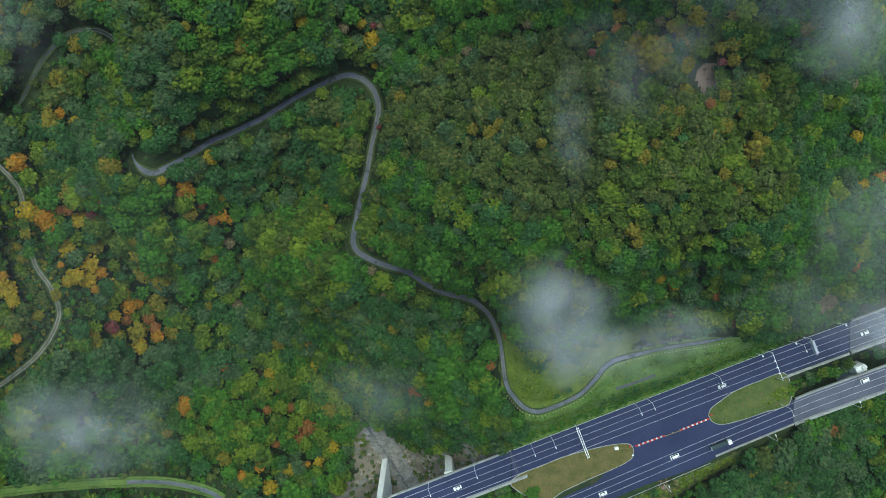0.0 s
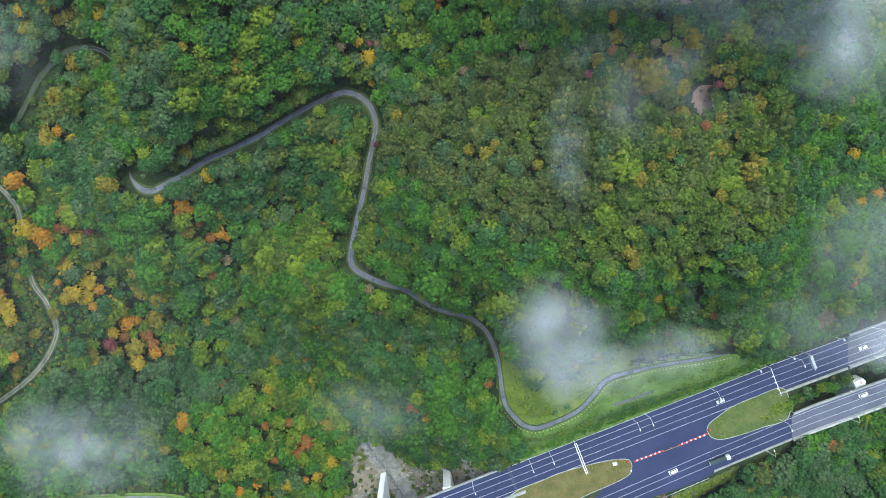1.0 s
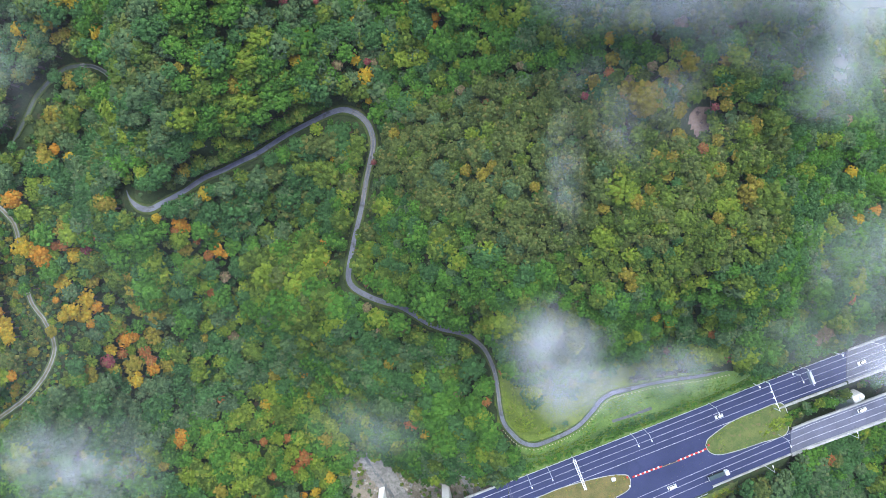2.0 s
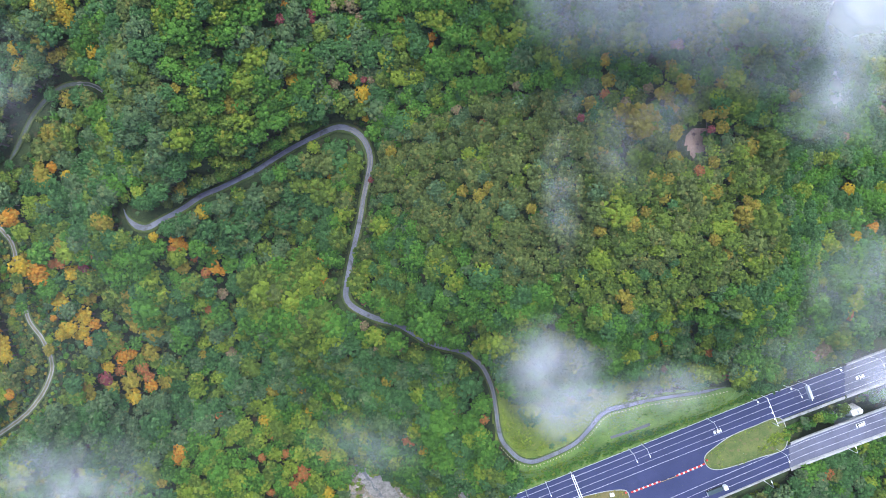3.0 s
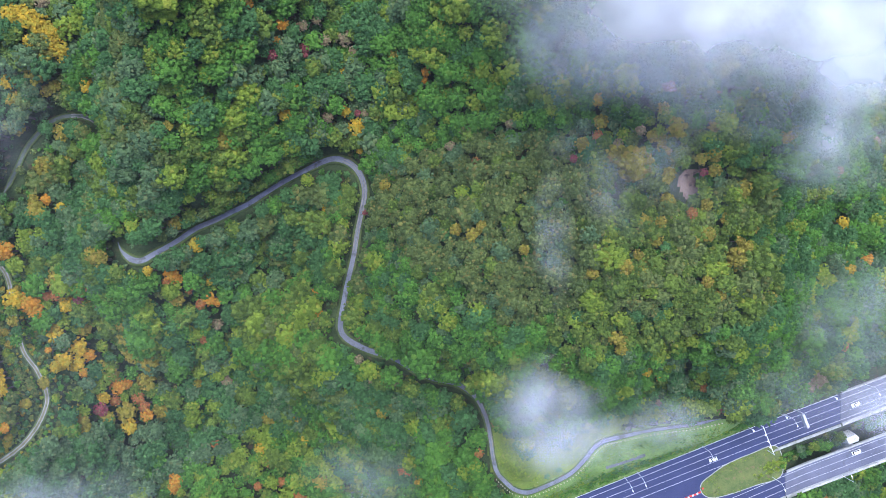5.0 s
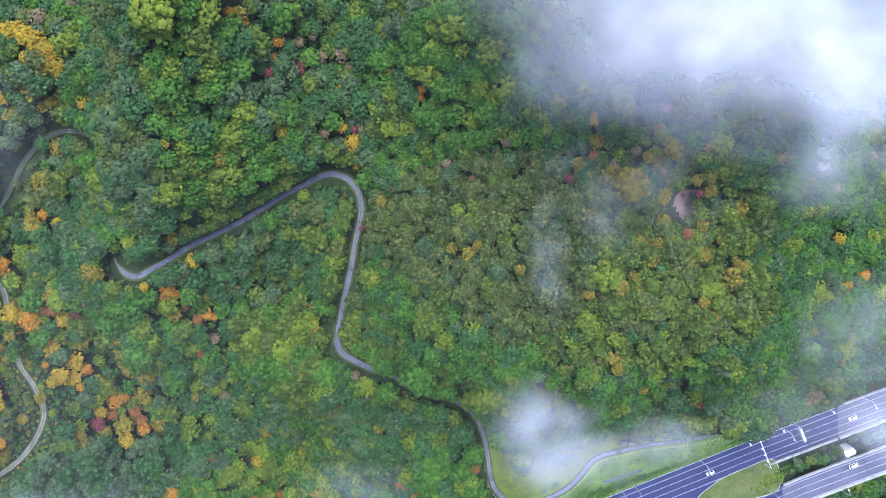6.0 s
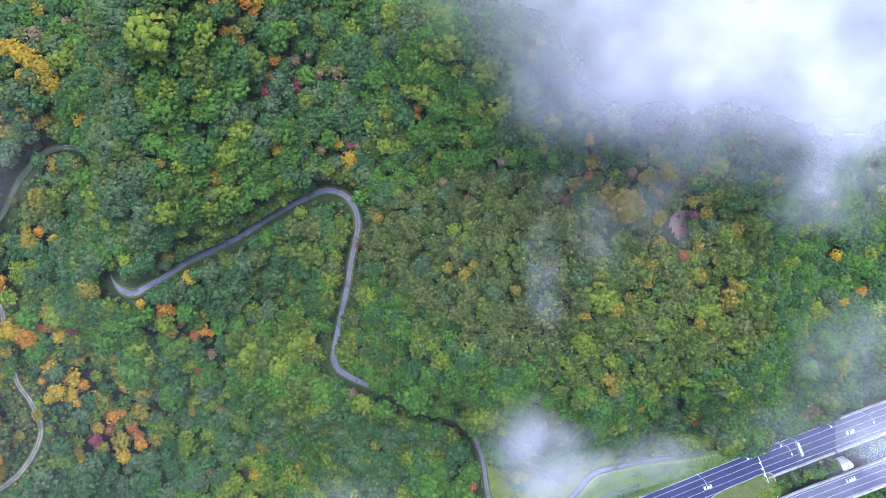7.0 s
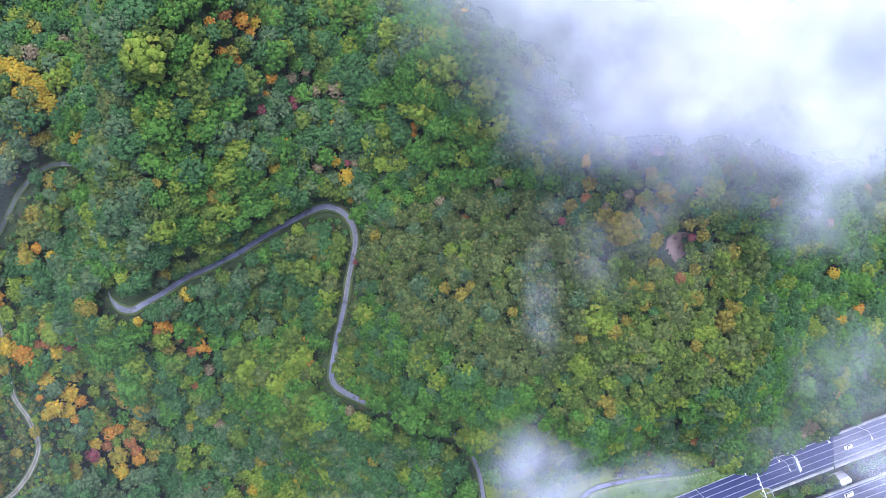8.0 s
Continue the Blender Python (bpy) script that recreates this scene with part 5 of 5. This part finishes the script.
# trees that close over the road on its uphill side
row = LINES["main"]
row = row[(row[:, 0] > -25) & (row[:, 0] < 13) & (row[:, 1] < -6) & (row[:, 1] > -32)][::3]
cover = np.column_stack([row[:, 0] + 1.3, row[:, 1] + 3.7])
row = LINES["main"]
row = row[(row[:, 0] > -124) & (row[:, 0] < -52) & (row[:, 1] > 44)][::2]
cover = np.concatenate([cover, np.column_stack([row[:, 0] - 1.3, row[:, 1] + 2.5])])
row = LINES["west"]
row = row[(row[:, 1] > -6) & (row[:, 1] < 15)][::3]
cover = np.concatenate([cover, np.column_stack([row[:, 0] + 6.4, row[:, 1] - 0.6])])
size = np.where((tx > 193) & (ty < north_line(tx) - 12) & (ty > south_line(tx) - 2), np.minimum(size, 3.3), size)
tx, ty, size = np.concatenate([tx, cover[:, 0]]), np.concatenate([ty, cover[:, 1]]), np.concatenate([size, rt.uniform(3.0, 3.8, len(cover))])
is_cover = np.arange(len(tx)) >= len(tx) - len(cover)
# the coloured trees take the place of those that the grid put there
forced = np.full(len(tx), "", object)
for key, places in COLOURED.items():
    for px, py, pr in places:
        dq = np.hypot(ALL_LINES[:, 0] - px, ALL_LINES[:, 1] - py)
        if dq.min() < pr + 1.4:
            qx, qy = ALL_LINES[int(dq.argmin()), :2]
            away = max(dq.min(), 0.3)
            pr = min(pr, 2.4)
            px, py = qx + (px - qx) / away * (pr + 1.5), qy + (py - qy) / away * (pr + 1.5)
        free = np.hypot(tx - px, ty - py) > 0.6 * pr + 0.42 * size * (forced == "")
        tx, ty, size = np.append(tx[free], px), np.append(ty[free], py), np.append(size[free], pr * 1.12)
        is_cover, forced = np.append(is_cover[free], False), np.append(forced[free], key)
# crowns on the bank that would cover the carriageway in the camera's view are dropped
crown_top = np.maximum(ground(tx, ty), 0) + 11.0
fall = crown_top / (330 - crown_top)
seen_x, seen_y = tx + (tx - 6) * fall, ty + (ty - 22) * fall
clear = (ty < north_line(tx)) | (tx < 60) | (seen_y - north_line(seen_x) > 4.0 + 1.05 * size)
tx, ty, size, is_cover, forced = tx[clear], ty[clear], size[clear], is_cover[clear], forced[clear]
tz = ground(tx, ty)
height = np.clip(size * 1.35 + rt.normal(3.6, 0.9, len(tx)), 3.0, 13.0)
patchy, patchy2 = value_noise(tx, ty, 45, 1), value_noise(tx, ty, 16, 2)
u = rt.uniform(0, 1, len(tx))
kinds = np.empty(len(tx), object)
for i in range(len(tx)):
    kinds[i] = forced[i] or stand_kind(tx[i], ty[i], patchy[i], patchy2[i], u[i])
tone = np.clip(rt.normal(0.5, 0.17, len(tx)), 0, 1)
def footing(x, y, r):
    """Ground height, with crowns on steep slopes lifted clear of the slope above them."""
    e = 3.0
    slope = np.hypot(ground(x + e, y) - ground(x - e, y), ground(x, y + e) - ground(x, y - e)) / (2 * e)
    return ground(x, y), slope * r * 0.55


tz, lift = footing(tx, ty, size)
height = height + lift

LABELS = {
    "oak": "oak with a fresh green crown", "amber": "oak turning amber and gold",
    "green": "broadleaf tree with a rounded mid-green crown", "deep": "broadleaf tree with a dark green crown", "olive": "oak with an olive-green crown turning brown",
    "lime": "broadleaf tree with a yellow-green crown", "grey": "thin tree with a grey-green crown", "yellow": "autumn tree with a golden yellow crown",
    "orange": "autumn tree with an orange crown", "tan": "half-bare autumn tree with a tan-brown crown", "crimson": "autumn maple with a dark red crown", "rust": "autumn maple with a rust-red crown",
}
# trees that stand alone as things: the coloured ones and those along the forest road
height[is_cover] += 3.0
height[forced != ""] = 9.2 + 0.45 * size[forced != ""]
# low scrub beside the western track and the upper lane
for key, reach in (("west", 9.5), ("upper", 4.5)):
    way = LINES[key]
    low = np.array([np.hypot(way[:, 0] - a, way[:, 1] - b).min() for a, b in zip(tx, ty)]) < reach
    low &= (forced == "") & ~is_cover
    height[low] = np.minimum(height[low], 2.2 + 1.6 * u[low])
    size[low] = np.minimum(size[low], 2.5)
d_track = nearest_track(tx, ty)[0]
single = np.isin(kinds, ("yellow", "orange", "rust", "tan", "crimson"))
along = np.flatnonzero((d_track < 10) & ~single & (np.abs(tx) < 230) & (ty > -120))
single[along[:max(0, 340 - int(single.sum()))]] = True
CROWN_MESH, TRUNK_MESH = {}, None
bm = bmesh.new()
rod(bm, (0, 0, -0.4), (0.05, 0.02, 0.55), 0.055, 0.04, 7)
rod(bm, (0.05, 0.02, 0.5), (0.3, 0.1, 0.95), 0.03, 0.012, 5)
rod(bm, (0.05, 0.02, 0.5), (-0.22, 0.2, 0.95), 0.03, 0.012, 5)
rod(bm, (0.05, 0.02, 0.5), (-0.05, -0.28, 0.95), 0.03, 0.012, 5)
rod(bm, (0.05, 0.02, 0.5), (0.02, 0.0, 1.05), 0.035, 0.012, 5)
TRUNK_MESH = bpy.data.meshes.new("trunk")
bm.to_mesh(TRUNK_MESH)
bm.free()
TRUNK_MESH.materials.append(BARK)
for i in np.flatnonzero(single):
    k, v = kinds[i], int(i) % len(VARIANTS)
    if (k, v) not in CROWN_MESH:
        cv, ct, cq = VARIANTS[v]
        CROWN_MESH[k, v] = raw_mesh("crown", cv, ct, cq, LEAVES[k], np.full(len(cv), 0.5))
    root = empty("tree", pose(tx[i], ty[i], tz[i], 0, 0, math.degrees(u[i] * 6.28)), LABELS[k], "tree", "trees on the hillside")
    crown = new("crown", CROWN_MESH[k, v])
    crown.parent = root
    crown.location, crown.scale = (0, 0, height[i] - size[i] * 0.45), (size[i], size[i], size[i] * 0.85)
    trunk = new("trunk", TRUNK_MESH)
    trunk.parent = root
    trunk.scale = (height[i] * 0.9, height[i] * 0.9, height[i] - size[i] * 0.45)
# trunks of the joined woods, tapered from the ground into the crowns
stems = np.flatnonzero(~single)
foot_r = 0.035 * size[stems] + 0.05
crown_z = tz[stems] + height[stems] - size[stems] * 0.4
corner = np.array([(1, 0), (0, 1), (-1, 0), (0, -1)], float)
lower = np.concatenate([np.stack([tx[stems, None] + foot_r[:, None] * corner[:, 0], ty[stems, None] + foot_r[:, None] * corner[:, 1], np.repeat(tz[stems, None] - 0.8, 4, 1)], 2),
                        np.stack([tx[stems, None] + 0.5 * foot_r[:, None] * corner[:, 0], ty[stems, None] + 0.5 * foot_r[:, None] * corner[:, 1], np.repeat(crown_z[:, None], 4, 1)], 2)], 1)
first_v = np.arange(len(stems))[:, None, None] * 8
sides = (first_v + np.array([[0, 1, 5, 4], [1, 2, 6, 5], [2, 3, 7, 6], [3, 0, 4, 7]])[None]).reshape(-1, 4)
tagged(new("woodland_trunks", raw_mesh("woodland_trunks", lower.reshape(-1, 3), np.zeros((0, 3), int), sides, BARK)), "slender grey-brown trunks under the woodland canopy", "trees", kind="stuff")
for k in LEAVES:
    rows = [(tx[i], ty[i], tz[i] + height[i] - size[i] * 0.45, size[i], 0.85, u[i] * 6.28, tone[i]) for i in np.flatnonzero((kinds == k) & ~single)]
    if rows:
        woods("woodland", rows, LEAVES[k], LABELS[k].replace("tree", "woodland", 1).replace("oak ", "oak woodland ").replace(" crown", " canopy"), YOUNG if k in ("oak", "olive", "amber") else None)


# undergrowth in the gaps and along the tracks
SMALL = [crown_template(90 + i, 11, 0.36) for i in range(6)]
ux, uy = jittered(4.0, -250, 250, -150, 220)
keep = ~open_ground(ux, uy) & (nearest_track(ux, uy)[0] > 3.9)
near = np.full(len(ux), 99.0)
for i in range(0, len(ux), 2000):
    near[i:i + 2000] = (np.hypot(ux[i:i + 2000, None] - tx[None], uy[i:i + 2000, None] - ty[None]) - 0.75 * size[None]).min(1)
keep &= (near > -0.6) | (nearest_track(ux, uy)[0] < 8.5)
ux, uy = ux[keep], uy[keep]
ur = rt.uniform(1.1, 2.2, len(ux))
uz = ground(ux, uy)
pick = rt.uniform(0, 1, len(ux))
ud = nearest_track(ux, uy)[0]
for k, lo, hi in (("green", 0.0, 0.35), ("deep", 0.35, 0.6), ("olive", 0.6, 0.85), ("grey", 0.85, 1.0)):
    rows = [(ux[i], uy[i], uz[i] + ur[i] * 0.5 + 5.5 * (ud[i] > 9) * (pick[i] * 7 % 1), ur[i] * (1 + 0.35 * (ud[i] > 9)), 0.9, pick[i] * 90, rt.uniform(0.1, 0.9)) for i in np.flatnonzero((pick >= lo) & (pick < hi))]
    woods("undergrowth", rows, LEAVES[k], "low mixed undergrowth in the gaps between the trees", SMALL)["category"] = "undergrowth"


# dense scrub on both sides of the western track
kx, ky = jittered(2.3, -262, -186, -92, 52)
kd = np.array([np.hypot(LINES["west"][:, 0] - a, LINES["west"][:, 1] - b).min() for a, b in zip(kx, ky)])
keep = (kd > 2.5) & (kd < 12)
kx, ky, kd = kx[keep], ky[keep], kd[keep]
kz, kr, ku = ground(kx, ky), rt.uniform(0.8, 1.5, len(kx)), rt.uniform(0, 1, len(kx))
for k, lo, hi in (("olive", 0.0, 0.35), ("lime", 0.35, 0.52), ("amber", 0.52, 0.7), ("grey", 0.7, 0.85), ("deep", 0.85, 1.0)):
    rows = [(kx[i], ky[i], kz[i] + kr[i] * 0.4, min(kr[i], kd[i] - 1.7), 0.8, ku[i] * 80, ku[i] * 7 % 1) for i in np.flatnonzero((ku >= lo) & (ku < hi))]
    woods("scrub", rows, LEAVES[k], "low olive and yellow scrub beside the dirt track", SMALL)["category"] = "shrubs"


# low shrubs: motorway verge, edges of the meadow, ends of the islands
def shrubs(n, x0, x1, line, d0, d1, k, label, r0=0.6, r1=1.5):
    x = rt.uniform(x0, x1, n)
    y = line(x) + rt.uniform(d0, d1, n) * SKEW
    z = ground(x, y)
    r = rt.uniform(r0, r1, n)
    ob = woods("shrubs", [(a, b, c + q * 0.35, q, 0.8, rt.uniform(0, 6.28), rt.uniform(0.2, 0.9)) for a, b, c, q in zip(x, y, z, r)], LEAVES[k], label, SMALL)
    ob["category"] = "shrubs"


VERGE = "low green bushes on the motorway verge"
shrubs(430, 40, 225, north_line, 4.6, 9.5, "green", VERGE)
shrubs(230, 40, 225, north_line, 4.8, 12, "lime", VERGE, 0.5, 1.1)
shrubs(80, 85, 130, north_line, 8, 18, "deep", "dark green bushes on the embankment")
shrubs(150, 60, 190, south_line, -21, -15.2, "lime", VERGE)
shrubs(120, 60, 190, south_line, -24, -15.5, "olive", VERGE)
shrubs(70, 38, 52, south_line, 2, 12, "green", "green bushes between the carriageways", 0.8, 2.0)
shrubs(110, 190, 226, south_line, 5.5, 11, "green", "green bushes between the carriageways", 0.8, 1.7)
shrubs(60, 176, 196, north_line, -24, -18, "lime", "bushes at the end of the median island", 0.7, 1.4)
wx, wy = rt.uniform(-70, 30, 900), rt.uniform(-165, -98, 900)
ok = inside(wx, wy, RIVER_AREA) & (np.array([np.hypot(bed[:, 0] - a, bed[:, 1] - b).min() for a, b in zip(wx, wy)]) > 6) & (rt.uniform(0, 1, 900) < 0.5)
wx, wy = wx[ok], wy[ok]
for k, part_of in (("olive", 0), ("grey", 1), ("oak", 2)):
    rows = [(a, b, ground_at(a, b) + 0.6, r, 0.8, r * 40, r % 1) for a, b, r in zip(wx[part_of::3], wy[part_of::3], rt.uniform(0.6, 1.7, len(wx)))]
    woods("bank_shrubs", rows, LEAVES[k], "low scrub growing on the river bank", SMALL)["category"] = "shrubs"


# rough grass: tussocks on the meadow, the embankment and the islands
def tussock(seed, blades=7):
    """A tuft of unit radius: broad slanting blades that spread from one foot."""
    r = np.random.RandomState(seed)
    verts, quads = [], []
    for k in range(blades):
        a = k * 6.283 / blades + r.uniform(-0.4, 0.4)
        o, s = np.array([math.cos(a), math.sin(a), 0]), np.array([-math.sin(a), math.cos(a), 0])
        h, l, w = r.uniform(0.35, 0.8), r.uniform(0.5, 1.1), r.uniform(0.2, 0.38)
        verts += [o * 0.05 - s * w * 0.5, o * 0.05 + s * w * 0.5, o * l + s * w + (0, 0, h * 0.7), o * l * 0.8 - s * w + (0, 0, h)]
        quads.append([4 * k, 4 * k + 1, 4 * k + 2, 4 * k + 3])
    return np.array(verts), np.zeros((0, 3), int), np.array(quads)


TUSSOCKS = [tussock(i) for i in range(6)]


def rough_grass(n, poly, mixture, label, lift, r0, r1, min_track=2.6):
    x = rt.uniform(min(p[0] for p in poly), max(p[0] for p in poly), n)
    y = rt.uniform(min(p[1] for p in poly), max(p[1] for p in poly), n)
    clump = value_noise(x, y, 7, 5)
    ok = inside(x, y, poly) & (clump + rt.uniform(-0.25, 0.35, n) > 0) & (nearest_track(x, y)[0] > min_track)
    if min_track:
        ok &= (y > north_line(x) + 5) | (y < south_line(x))
    x, y = x[ok], y[ok]
    z = ground(x, y) + lift if min_track else np.full(len(x), lift)
    pick = rt.uniform(0, 1, len(x))
    for k, lo, hi in mixture:
        rows = [(x[i], y[i], z[i], r0 + (r1 - r0) * (pick[i] * 17 % 1) ** 2, 0.38, pick[i] * 70, pick[i] * 5 % 1) for i in np.flatnonzero((pick >= lo) & (pick < hi))]
        woods("grass_tussocks", rows, LEAVES[k], label, TUSSOCKS)["category"] = "grass"


rough_grass(7000, MEADOW, (("lime", 0, 0.9), ("olive", 0.9, 1.0)), "rough yellow-green tussocks of meadow grass", 0.3, 0.4, 1.1)
rough_grass(12000, BANK_AREA, (("oak", 0, 0.5), ("lime", 0.5, 0.7), ("green", 0.7, 1.0)), "rough green tussocks of grass on the embankment", 0.25, 0.4, 1.0)
rough_grass(5000, SOUTH_VERGE, (("olive", 0, 0.4), ("amber", 0.4, 0.65), ("lime", 0.65, 1.0)), "tall olive and brown grass on the motorway verge", 0.3, 0.5, 1.2, 2.0)
rough_grass(1800, ISLE_EAST, (("olive", 0, 0.6), ("lime", 0.6, 1.0)), "tussocks of olive grass on the median island", 0.3, 0.25, 0.6, 0)
rough_grass(1500, ISLE_WEST, (("olive", 0, 0.5), ("amber", 0.5, 1.0)), "tussocks of dry grass on the median island", 0.3, 0.25, 0.6, 0)
